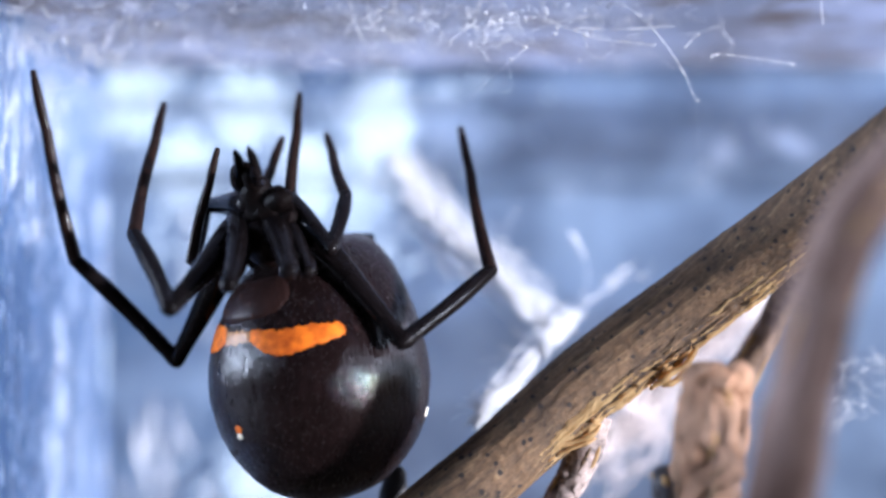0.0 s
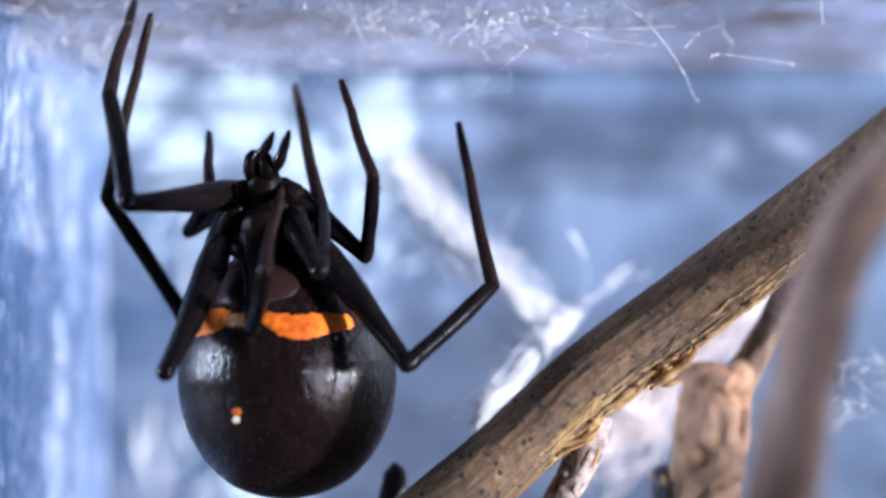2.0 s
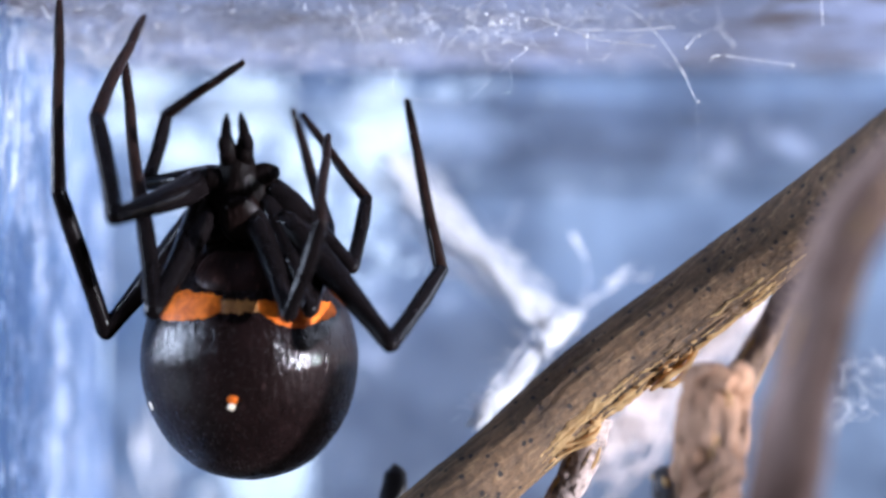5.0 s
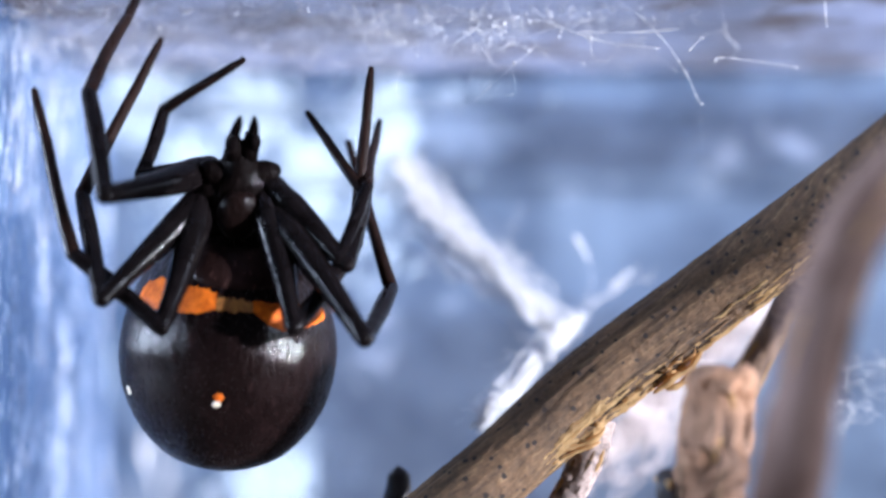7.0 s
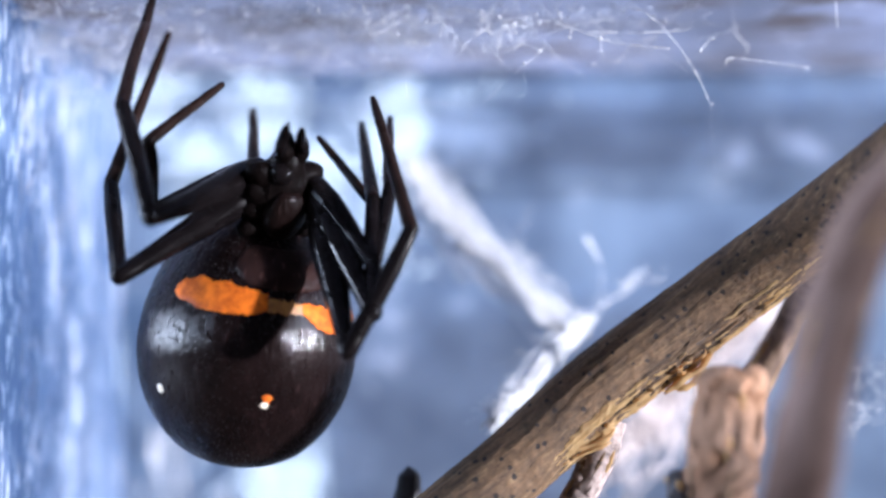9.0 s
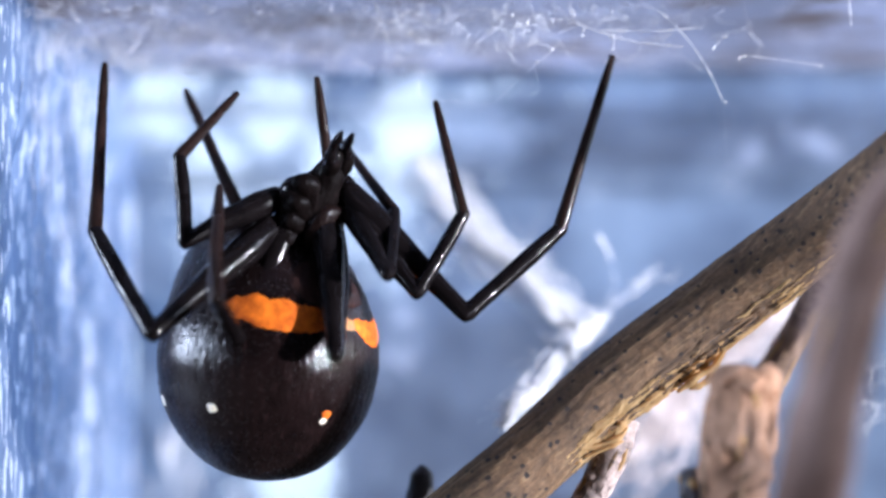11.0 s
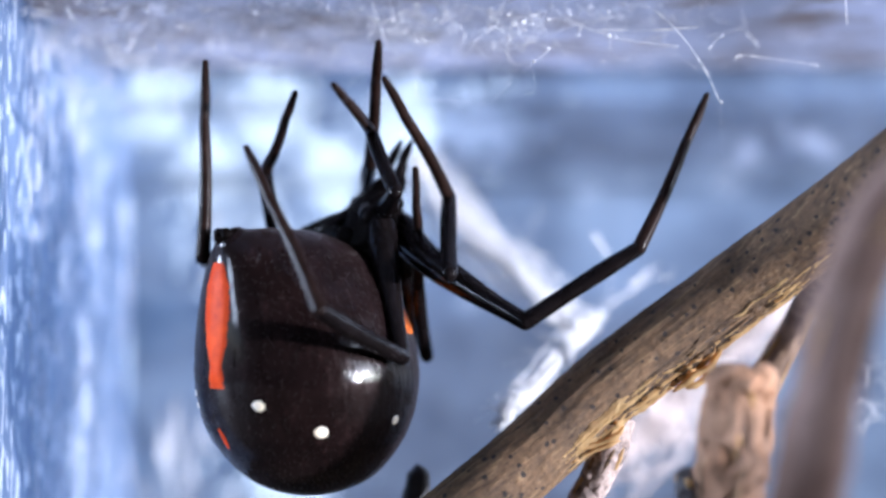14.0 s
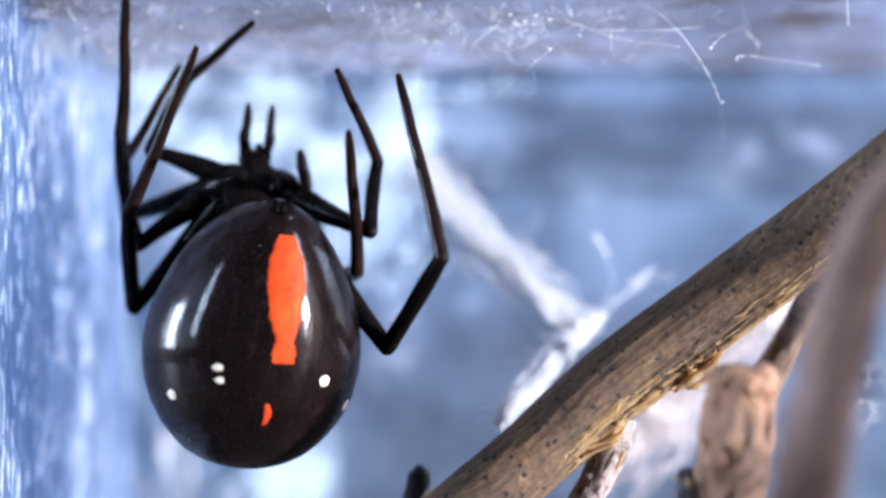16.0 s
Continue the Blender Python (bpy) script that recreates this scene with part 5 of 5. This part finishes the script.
    walk(legs["H"]["femur"], swing("H", [
        (0, (-1.70, -3.03, 7.55), (2.08, -7.86, 3.97), (-0.80, -3.91, 5.92), (-2.93, 1.37, 11.76)), (0.5, (-1.56, -4.40, 5.27), (-1.50, -7.67, -1.03), (-3.32, -3.63, 1.79), (-6.63, 2.53, 5.99)),
        (1, (-1.67, -4.13, 5.79), (-2.41, -8.84, 0.52), (-4.97, -5.43, 3.61), (-6.73, -0.86, 10.13)), (1.5, (-1.74, -3.78, 6.03), (-3.13, -8.13, 0.59), (-4.23, -3.45, 2.72), (-6.28, 3.79, 5.86)),
        (2, (-1.83, -4.04, 5.46), (-2.75, -7.94, -0.40), (-3.12, -3.93, 2.99), (-4.68, 3.10, 6.81)), (2.5, (-1.89, -3.84, 5.24), (-3.03, -6.95, -1.04), (-2.90, -4.19, 3.43), (-3.50, -1.11, 10.96)),
        (3, (-1.78, -3.89, 5.58), (-2.69, -7.35, -0.56), (-2.51, -4.30, 3.73), (-4.38, 1.59, 9.05)), (3.5, (-1.81, -3.92, 5.71), (-2.87, -7.85, -0.11), (-2.17, -5.05, 4.30), (-3.81, 0.67, 9.86)),
        (4, (-1.83, -3.57, 6.10), (-3.80, -7.75, 0.71), (-2.33, -4.87, 4.86), (-2.90, 1.51, 9.91)), (4.2, (-1.37, -2.68, 7.35), (-3.69, -6.95, 2.17), (-2.43, -3.45, 5.88), (-2.67, 2.63, 11.33)),
        (6.3, (-1.39, -2.30, 7.43), (-4.15, -5.52, 1.73), (-7.03, -5.97, 6.11), (-8.30, -7.84, 13.94)), (7, (-1.47, -2.62, 7.14), (-3.41, -5.79, 1.09), (-7.09, -3.64, 4.18), (-8.97, -0.71, 11.54)),
        (7.5, (-1.47, -2.71, 6.84), (-3.45, -5.69, 0.71), (-6.71, -1.78, -0.58), (-11.85, 4.54, -1.04)), (8, (-0.80, -3.81, 7.83), (-0.16, 2.59, 4.82), (-0.74, -2.33, 6.61), (1.48, 4.65, 10.20)),
        (8.5, (-0.64, -3.87, 7.81), (0.59, 2.41, 4.73), (-0.77, -2.13, 7.04), (1.67, 5.02, 10.11)), (9, (-0.50, -3.98, 7.87), (1.44, 2.24, 5.05), (-0.80, -1.95, 7.30), (1.37, 4.80, 11.32)),
        (11.3, (-0.59, -1.96, 7.24), (-4.26, -3.18, 1.29), (-8.33, -5.86, 3.26), (-3.70, -1.28, 8.17)), (11.5, (-0.39, -2.06, 7.31), (-3.99, -3.26, 1.31), (-8.28, -5.45, 3.41), (-3.42, -1.14, 8.34)),
        (12, (0.61, -2.60, 7.14), (-4.49, -4.69, 2.66), (-4.39, -5.39, 7.88), (1.29, -2.12, 12.73)), (12.5, (0.85, -3.16, 7.12), (-4.62, -6.18, 3.74), (-4.92, -4.54, 8.73), (1.83, -2.71, 12.93)),
        (13, (-0.86, -2.43, 7.32), (6.21, -2.86, 7.87), (2.21, -1.15, 10.85), (-4.75, 0.60, 14.71)), (13.5, (-0.53, -2.03, 7.32), (6.52, -2.89, 7.34), (2.80, -0.93, 10.51), (-3.81, 1.19, 14.77)),
        (14, (-0.91, -2.57, 7.33), (4.76, -6.59, 8.76), (0.64, -3.56, 9.95), (-4.57, 0.18, 14.98)), (14.5, (-0.64, -2.27, 7.33), (3.90, -7.68, 6.60), (1.79, -3.13, 8.20), (-3.26, 2.56, 11.12)),
        (15, (0.56, -2.35, 7.37), (7.08, -4.75, 5.93), (5.68, -0.29, 8.34), (3.11, 5.10, 13.89)), (15.5, (1.88, -3.95, 5.91), (5.24, -5.26, -0.21), (6.54, -0.20, 0.50), (8.98, -1.24, 8.21)),
        (16, (0.84, -2.92, 7.69), (5.46, -7.86, 5.53), (6.51, -4.30, 9.26), (7.37, 0.85, 15.52))]))
    walk(legs["H"]["tibia"], SWUNG["H"][1])
    walk(legs["H"]["metatarsus"], SWUNG["H"][2])
    walk(legs["D"]["femur"], swing("D", [
        (0, (-0.75, -2.41, 7.87), (3.68, -5.91, 4.49), (0.10, -1.76, 6.72), (-1.99, 1.66, 13.82)), (0.5, (-0.40, -2.33, 7.69), (2.89, -6.17, 3.48), (1.14, -1.70, 6.96), (-1.13, 1.59, 14.06)),
        (1, (0.25, -2.08, 7.92), (3.84, -6.30, 4.38), (1.98, -1.87, 7.84), (-0.31, 1.26, 15.01)), (1.5, (0.56, -2.11, 7.89), (3.58, -6.64, 4.21), (2.27, -2.15, 7.84), (-0.09, 1.44, 14.76)),
        (2, (0.47, -2.15, 7.85), (3.55, -6.26, 3.74), (2.36, -1.84, 7.50), (0.05, 1.82, 14.41)), (2.5, (0.31, -2.40, 7.50), (2.76, -4.94, 1.96), (1.80, -1.40, 6.61), (0.60, 1.90, 13.96)),
        (3, (0.34, -2.35, 7.54), (3.01, -5.33, 2.32), (1.37, -0.38, 5.11), (0.31, -0.60, 13.20)), (3.5, (0.37, -2.60, 7.49), (2.47, -5.03, 1.75), (1.26, 0.15, 4.34), (-0.50, 2.79, 11.86)),
        (4, (0.76, -2.65, 7.47), (2.79, -5.45, 1.88), (2.50, -0.08, 4.36), (0.65, 3.46, 11.48)), (4.2, (0.88, -2.68, 7.46), (2.98, -5.48, 1.89), (2.86, -0.17, 4.49), (1.35, 3.30, 11.71)),
        (6.3, (1.04, -3.21, 7.34), (2.32, -5.99, 1.52), (5.17, -4.55, 6.50), (4.64, 2.24, 10.97)), (7, (1.10, -3.51, 6.71), (2.10, -6.90, 1.17), (5.28, -3.59, 4.89), (6.06, -2.50, 12.94)),
        (7.5, (1.22, -3.84, 6.23), (1.94, -7.37, 0.73), (5.05, -4.52, 4.88), (5.74, -1.77, 12.53)), (8, (1.26, -4.11, 6.21), (1.60, -7.95, 0.89), (4.85, -6.32, 5.55), (5.39, -1.47, 12.09)),
        (8.5, (1.36, -4.62, 5.63), (1.37, -8.67, 0.45), (4.08, -8.20, 5.69), (4.57, -2.98, 11.93)), (9, (1.25, -4.71, 5.59), (0.97, -8.81, 0.46), (3.60, -8.86, 5.76), (4.08, -3.28, 11.69)),
        (11.3, (-0.18, -3.51, 6.29), (-2.51, -5.94, 0.64), (0.62, -2.77, 4.53), (-0.43, -2.88, 12.61)), (11.5, (-0.32, -3.77, 5.87), (-2.76, -6.15, 0.25), (0.53, -3.57, 4.44), (-0.44, -3.70, 12.53)),
        (12, (0.04, -4.13, 6.43), (-2.62, -6.47, 0.89), (0.38, -4.45, 5.57), (2.82, -2.16, 13.01)), (12.5, (-1.02, -4.35, 7.33), (4.66, -7.35, 5.90), (-0.09, -7.49, 9.41), (4.44, -5.59, 15.92)),
        (13, (0.19, -4.17, 7.28), (-5.04, -6.57, 4.11), (-4.10, -4.87, 9.70), (1.62, -5.08, 15.50)), (13.5, (-0.68, -4.33, 6.86), (-5.07, -5.46, 2.10), (-3.93, -3.68, 7.63), (-0.93, -3.32, 15.21)),
        (14, (-0.23, -4.48, 7.30), (-6.15, -3.04, 4.84), (-2.48, -6.00, 8.41), (-4.88, 0.02, 13.36)), (14.5, (-1.09, -3.62, 7.64), (-7.43, -3.31, 9.36), (-5.64, -4.86, 14.78), (-7.55, 2.90, 16.43)),
        (15, (-1.58, -3.32, 6.56), (-7.08, -1.38, 3.54), (-6.56, -5.28, 7.96), (-6.63, 0.65, 13.56)), (15.5, (-1.44, -3.05, 6.80), (-5.78, -6.22, 3.01), (-5.44, -3.82, 8.41), (-3.45, 3.43, 11.56)),
        (16, (-0.98, -2.50, 7.46), (-5.11, -5.23, 3.14), (-4.54, 0.61, 3.91), (-2.33, 5.57, 9.99))]))
    walk(legs["D"]["tibia"], SWUNG["D"][1])
    walk(legs["D"]["metatarsus"], SWUNG["D"][2])
    walk(legs["E"]["femur"], swing("E", [
        (0, (-0.39, -2.29, 8.01), (3.62, -4.59, 4.54), (0.80, -1.87, 6.39), (-3.28, 2.45, 9.22)), (0.5, (-1.33, -2.70, 7.86), (0.55, -6.66, 4.08), (-0.90, -3.08, 6.05), (-3.33, 2.06, 9.35)),
        (1, (-1.07, -2.70, 7.71), (0.10, -6.28, 3.33), (-0.56, -2.67, 5.65), (-1.79, 2.28, 9.79)), (1.5, (-0.64, -2.72, 7.60), (0.04, -5.52, 2.58), (-0.74, -1.68, 4.45), (-1.02, 2.45, 9.56)),
        (2, (-0.51, -3.18, 6.95), (0.08, -5.10, 1.53), (1.91, -8.49, 3.52), (1.18, -3.83, 8.12)), (2.5, (-0.46, -3.34, 5.96), (0.11, -4.78, 0.39), (1.78, -8.32, 2.25), (1.02, -4.28, 7.38)),
        (3, (-0.28, -3.57, 5.30), (0.30, -4.83, -0.32), (1.92, -8.33, 1.69), (1.03, -4.65, 7.05)), (3.5, (-0.25, -3.65, 5.33), (0.17, -5.02, -0.28), (1.63, -8.46, 1.93), (1.05, -4.54, 7.17)),
        (4, (0.04, -3.62, 5.36), (0.27, -4.37, -0.37), (1.21, -7.68, 2.25), (1.07, -3.44, 7.27)), (4.2, (0.05, -3.79, 5.41), (0.49, -5.94, 0.06), (1.34, -9.56, 2.29), (1.38, -4.94, 6.98)),
        (6.3, (1.16, -2.89, 7.91), (3.73, -6.59, 4.29), (5.26, -4.19, 7.57), (7.06, 0.72, 11.55)), (7, (0.96, -3.09, 7.84), (4.11, -6.16, 4.09), (5.71, -3.91, 7.44), (7.22, 1.45, 10.94)),
        (7.5, (1.05, -3.09, 7.83), (3.59, -6.65, 4.03), (5.36, -4.61, 7.43), (6.97, 0.67, 11.01)), (8, (1.26, -3.10, 7.86), (2.67, -7.41, 4.26), (4.61, -5.00, 7.31), (6.75, 0.13, 10.81)),
        (8.5, (1.05, -3.29, 7.80), (2.76, -7.32, 4.02), (4.43, -5.47, 7.58), (6.64, -0.27, 10.95)), (9, (1.00, -3.36, 7.80), (2.54, -7.52, 4.09), (4.09, -5.55, 7.64), (6.39, -0.48, 11.13)),
        (11.3, (1.18, -3.51, 7.63), (-0.71, -7.67, 4.08), (2.04, -5.61, 6.73), (3.63, -0.37, 10.37)), (11.5, (1.13, -3.63, 7.59), (-0.81, -7.73, 3.99), (1.85, -6.11, 7.01), (3.89, -0.77, 10.26)),
        (12, (0.99, -3.58, 7.54), (-2.52, -6.88, 4.34), (-0.12, -5.36, 7.63), (5.18, -2.42, 10.17)), (12.5, (0.06, -4.28, 7.19), (-2.12, -6.67, 2.39), (0.19, -5.65, 5.91), (-2.94, -2.97, 11.04)),
        (13, (0.70, -4.07, 7.40), (-5.04, -4.34, 8.13), (-1.09, -4.76, 9.89), (-7.12, -2.68, 11.51)), (13.5, (0.52, -4.05, 7.37), (-4.87, -3.01, 9.19), (-0.83, -4.20, 10.20), (-6.38, -0.88, 11.34)),
        (14, (0.52, -4.03, 7.38), (-4.41, -1.19, 8.43), (-1.34, -1.98, 11.40), (-5.30, 3.08, 12.78)), (14.5, (-0.40, -4.34, 7.41), (-5.25, -1.30, 6.53), (-3.61, -2.18, 10.46), (-4.43, 4.24, 11.69)),
        (15, (-0.67, -4.00, 7.46), (-5.28, -0.75, 6.17), (-3.80, -2.46, 9.88), (-2.97, 3.83, 11.64)), (15.5, (-1.53, -2.60, 7.06), (-5.28, 1.12, 4.70), (-5.77, -1.16, 8.35), (-2.33, 3.67, 11.19)),
        (16, (-1.41, -2.39, 7.43), (-4.59, 2.17, 5.82), (-5.28, -0.42, 9.22), (-1.91, 3.97, 12.78))]))
    walk(legs["E"]["tibia"], SWUNG["E"][1])
    walk(legs["E"]["metatarsus"], SWUNG["E"][2])
    walk(legs["F"]["femur"], swing("F", [
        (0, (-0.14, -2.18, 8.33), (3.74, -3.17, 5.57), (2.33, -0.30, 8.29), (-1.07, 2.51, 11.83)), (0.5, (0.54, -2.32, 8.28), (3.82, -2.73, 4.70), (3.90, -0.22, 8.07), (-0.09, 2.71, 10.81)),
        (1, (0.86, -2.77, 8.16), (4.18, -1.19, 4.97), (4.22, 1.07, 8.52), (-0.38, 3.44, 10.80)), (1.5, (0.77, -2.62, 8.29), (4.77, -2.76, 5.52), (4.44, -0.73, 9.20), (0.84, 2.53, 12.09)),
        (2, (0.84, -2.73, 8.25), (4.26, -1.26, 5.11), (5.37, -3.77, 8.31), (3.49, -1.86, 13.28)), (2.5, (0.90, -2.91, 8.18), (4.27, -1.14, 5.15), (5.95, -3.78, 7.96), (2.70, -2.08, 12.26)),
        (3, (1.26, -2.91, 7.84), (4.68, -1.24, 4.80), (5.13, 0.46, 8.63), (1.49, 2.16, 12.62)), (3.5, (1.29, -2.95, 7.82), (4.83, -1.66, 4.76), (5.33, 0.51, 8.33), (1.48, 2.56, 11.92)),
        (4, (1.44, -3.16, 7.64), (5.00, -2.57, 4.37), (5.90, -0.16, 7.70), (2.57, 2.62, 11.33)), (4.2, (1.54, -3.25, 7.48), (5.02, -2.77, 4.11), (6.08, -0.24, 7.31), (3.17, 2.42, 11.35)),
        (6.3, (1.62, -3.73, 6.89), (4.02, -5.66, 3.13), (4.90, -3.48, 6.62), (2.77, -1.76, 11.56)), (7, (1.75, -3.84, 7.03), (4.47, -6.32, 3.84), (5.66, -3.88, 7.05), (3.44, -0.50, 11.01)),
        (7.5, (1.76, -3.97, 6.79), (4.07, -6.77, 3.55), (5.14, -4.47, 6.92), (3.11, -0.44, 10.32)), (8, (1.45, -3.93, 7.20), (3.36, -6.96, 3.90), (5.06, -4.08, 6.45), (2.86, -0.46, 10.21)),
        (8.5, (1.36, -3.93, 7.27), (2.94, -7.19, 4.03), (4.73, -4.26, 6.47), (3.00, -0.18, 9.98)), (9, (1.30, -3.97, 7.30), (2.61, -7.38, 4.09), (4.51, -4.32, 6.27), (2.83, -0.29, 9.86)),
        (11.3, (0.74, -4.80, 6.51), (0.96, -8.24, 3.07), (3.13, -9.51, 6.44), (4.18, -7.60, 11.65)), (11.5, (0.37, -5.11, 5.51), (-0.32, -7.37, 1.26), (3.43, -8.91, 2.40), (3.44, -9.32, 8.04)),
        (12, (0.39, -3.53, 7.66), (-0.21, -8.21, 6.45), (2.43, -7.06, 9.52), (-0.77, -6.59, 14.15)), (12.5, (0.83, -3.74, 7.29), (-3.41, -5.97, 8.14), (0.28, -5.05, 9.92), (-4.37, -5.64, 13.07)),
        (13, (-0.49, -3.77, 6.58), (-2.97, -4.26, 2.43), (-0.95, -5.41, 5.93), (-5.12, -4.46, 9.62)), (13.5, (-0.67, -3.79, 6.56), (-3.42, -3.84, 2.55), (-0.82, -5.50, 5.41), (-4.41, -2.95, 8.95)),
        (14, (-0.72, -4.72, 5.28), (-0.77, -6.36, 0.70), (-2.03, -4.63, 4.33), (-3.44, -3.08, 9.58)), (14.5, (-0.83, -2.45, 7.51), (1.54, -6.45, 6.06), (-1.83, -4.15, 5.01), (-4.63, -0.38, 8.16)),
        (15, (-1.46, -3.95, 6.84), (-3.60, -7.64, 4.50), (-6.03, -4.19, 4.64), (-7.56, 0.57, 7.27)), (15.5, (1.45, -3.64, 7.27), (5.36, -3.35, 4.39), (6.38, -4.29, 8.37), (4.58, -4.78, 13.70)),
        (16, (1.46, -3.94, 7.20), (5.19, -4.26, 4.09), (6.26, -5.62, 7.93), (3.89, -5.70, 13.06))]))
    walk(legs["F"]["tibia"], SWUNG["F"][1])
    walk(legs["F"]["metatarsus"], SWUNG["F"][2])
    walk(legs["G"]["femur"], swing("G", [
        (0, (0.97, -2.31, 7.12), (5.80, -0.98, 1.37), (7.17, 4.12, 4.59), (3.72, 7.13, 11.97)), (0.5, (1.34, -2.54, 6.81), (6.21, -2.45, 0.95), (8.92, 1.94, 4.36), (6.05, 5.04, 11.94)),
        (1, (1.76, -2.81, 6.27), (6.80, -3.39, 0.58), (9.82, 0.49, 4.31), (7.22, 3.22, 12.13)), (1.5, (1.94, -3.11, 6.06), (6.60, -4.52, 0.19), (9.80, -0.71, 3.85), (7.67, 2.23, 11.73)),
        (2, (2.17, -3.10, 5.80), (6.75, -4.12, -0.22), (9.96, -0.40, 3.54), (8.20, 1.81, 11.74)), (2.5, (2.13, -2.95, 5.83), (6.52, -3.24, -0.40), (9.88, -0.05, 3.70), (8.22, 0.95, 12.15)),
        (3, (2.12, -2.97, 5.87), (6.72, -3.63, -0.18), (9.75, 0.36, 3.44), (8.03, 1.69, 11.85)), (3.5, (2.01, -3.10, 5.99), (6.95, -4.18, 0.28), (9.79, 0.08, 3.76), (7.99, 2.21, 11.97)),
        (4, (1.99, -3.48, 5.93), (6.60, -5.59, 0.23), (9.82, -1.44, 3.50), (9.07, 1.26, 11.72)), (4.2, (2.06, -3.61, 5.84), (6.78, -5.83, 0.28), (9.84, -2.07, 4.12), (9.68, -0.41, 12.64)),
        (6.3, (1.86, -4.18, 5.65), (4.72, -8.15, -0.20), (7.16, -3.03, 2.25), (5.23, 0.48, 9.96)), (7, (1.70, -3.99, 6.07), (4.88, -8.45, 0.76), (7.03, -3.05, 2.87), (5.78, 1.87, 9.91)),
        (7.5, (1.42, -3.72, 6.49), (4.27, -8.37, 1.16), (6.49, -3.06, 3.42), (5.80, 2.23, 10.26)), (8, (1.19, -3.54, 7.05), (3.26, -8.53, 1.66), (4.02, -5.55, 7.02), (6.05, 2.26, 10.21)),
        (8.5, (1.16, -3.55, 7.12), (2.80, -8.76, 1.80), (3.65, -5.57, 7.02), (6.07, 2.08, 10.33)), (9, (1.22, -3.41, 7.31), (1.99, -8.91, 2.09), (3.31, -5.51, 7.08), (5.97, 1.80, 10.91)),
        (11.3, (0.70, -4.47, 7.59), (3.37, -9.25, 2.27), (8.05, -11.74, 5.44), (10.74, -13.95, 13.39)), (11.5, (0.62, -4.75, 7.43), (2.67, -10.16, 2.46), (7.49, -12.41, 5.60), (9.63, -14.97, 13.62)),
        (12, (0.08, -5.23, 7.43), (0.09, -11.74, 3.45), (4.57, -14.85, 6.36), (8.16, -16.19, 14.14)), (12.5, (-0.36, -4.76, 6.92), (-2.30, -8.00, 0.30), (-4.21, -13.74, 1.58), (-1.58, -19.83, 7.18)),
        (13, (0.01, -3.80, 7.13), (-5.19, -8.40, 3.98), (-0.98, -12.59, 5.68), (-8.12, -9.86, 9.80)), (13.5, (-0.67, -4.14, 6.67), (-6.77, -7.27, 3.32), (-3.66, -12.30, 5.13), (-8.63, -9.22, 11.54)),
        (14, (-1.79, -4.22, 6.02), (-8.58, -5.55, 2.82), (-11.20, -9.95, 6.28), (-10.95, -14.55, 13.63)), (14.5, (-1.44, -4.80, 5.79), (-3.45, -10.15, 0.74), (-8.26, -12.73, 3.65), (-11.99, -13.84, 11.40)),
        (15, (-1.26, -3.78, 6.52), (-5.13, -9.20, 2.80), (-9.26, -7.15, 6.90), (-12.18, 0.01, 10.85)), (15.5, (-0.96, -2.84, 7.09), (-6.37, -6.38, 3.05), (-6.28, -0.34, 4.35), (-6.11, 7.79, 7.39)),
        (16, (-1.22, -1.72, 7.65), (-4.37, -8.44, 5.91), (-2.42, -2.79, 7.46), (-0.27, 5.50, 8.89))]))
    walk(legs["G"]["tibia"], SWUNG["G"][1])
    walk(legs["G"]["metatarsus"], SWUNG["G"][2])
    walk(ceph, [(t, nod(lean)) for t, lean in ((0, 0), (0.5, 4), (1, 8), (1.5, 7), (2, 5), (3, -3), (4.2, -2), (7, 0), (8, -2), (8.5, -4), (9.2, -3), (11.3, 0), (16, 0))])
    for side, feeler in zip((-1, 1), feelers):
        walk(feeler, [(t, hinge(side, turn, inward, sway)) for t, turn, inward, sway in (
            (0, 50, 4, 46), (0.5, 50, 4, 46), (1, 50, 5, 44), (1.5, 48, 6, 38), (2, 44, 5, 42), (2.5, 58, 6, 20), (3, 62, 6, 3), (4.2, 55, 6, 0), (7, 60, 6, 2), (8, 60, 6, -8), (8.5, 61, 6, -24),
            (9.2, 60, 6, -30), (11.3, 50, 6, -40), (12.5, 42, 5, -20), (14, 30, 4, 0), (15, 8, 0, 0), (16, 0, 0, 0))])


motions()
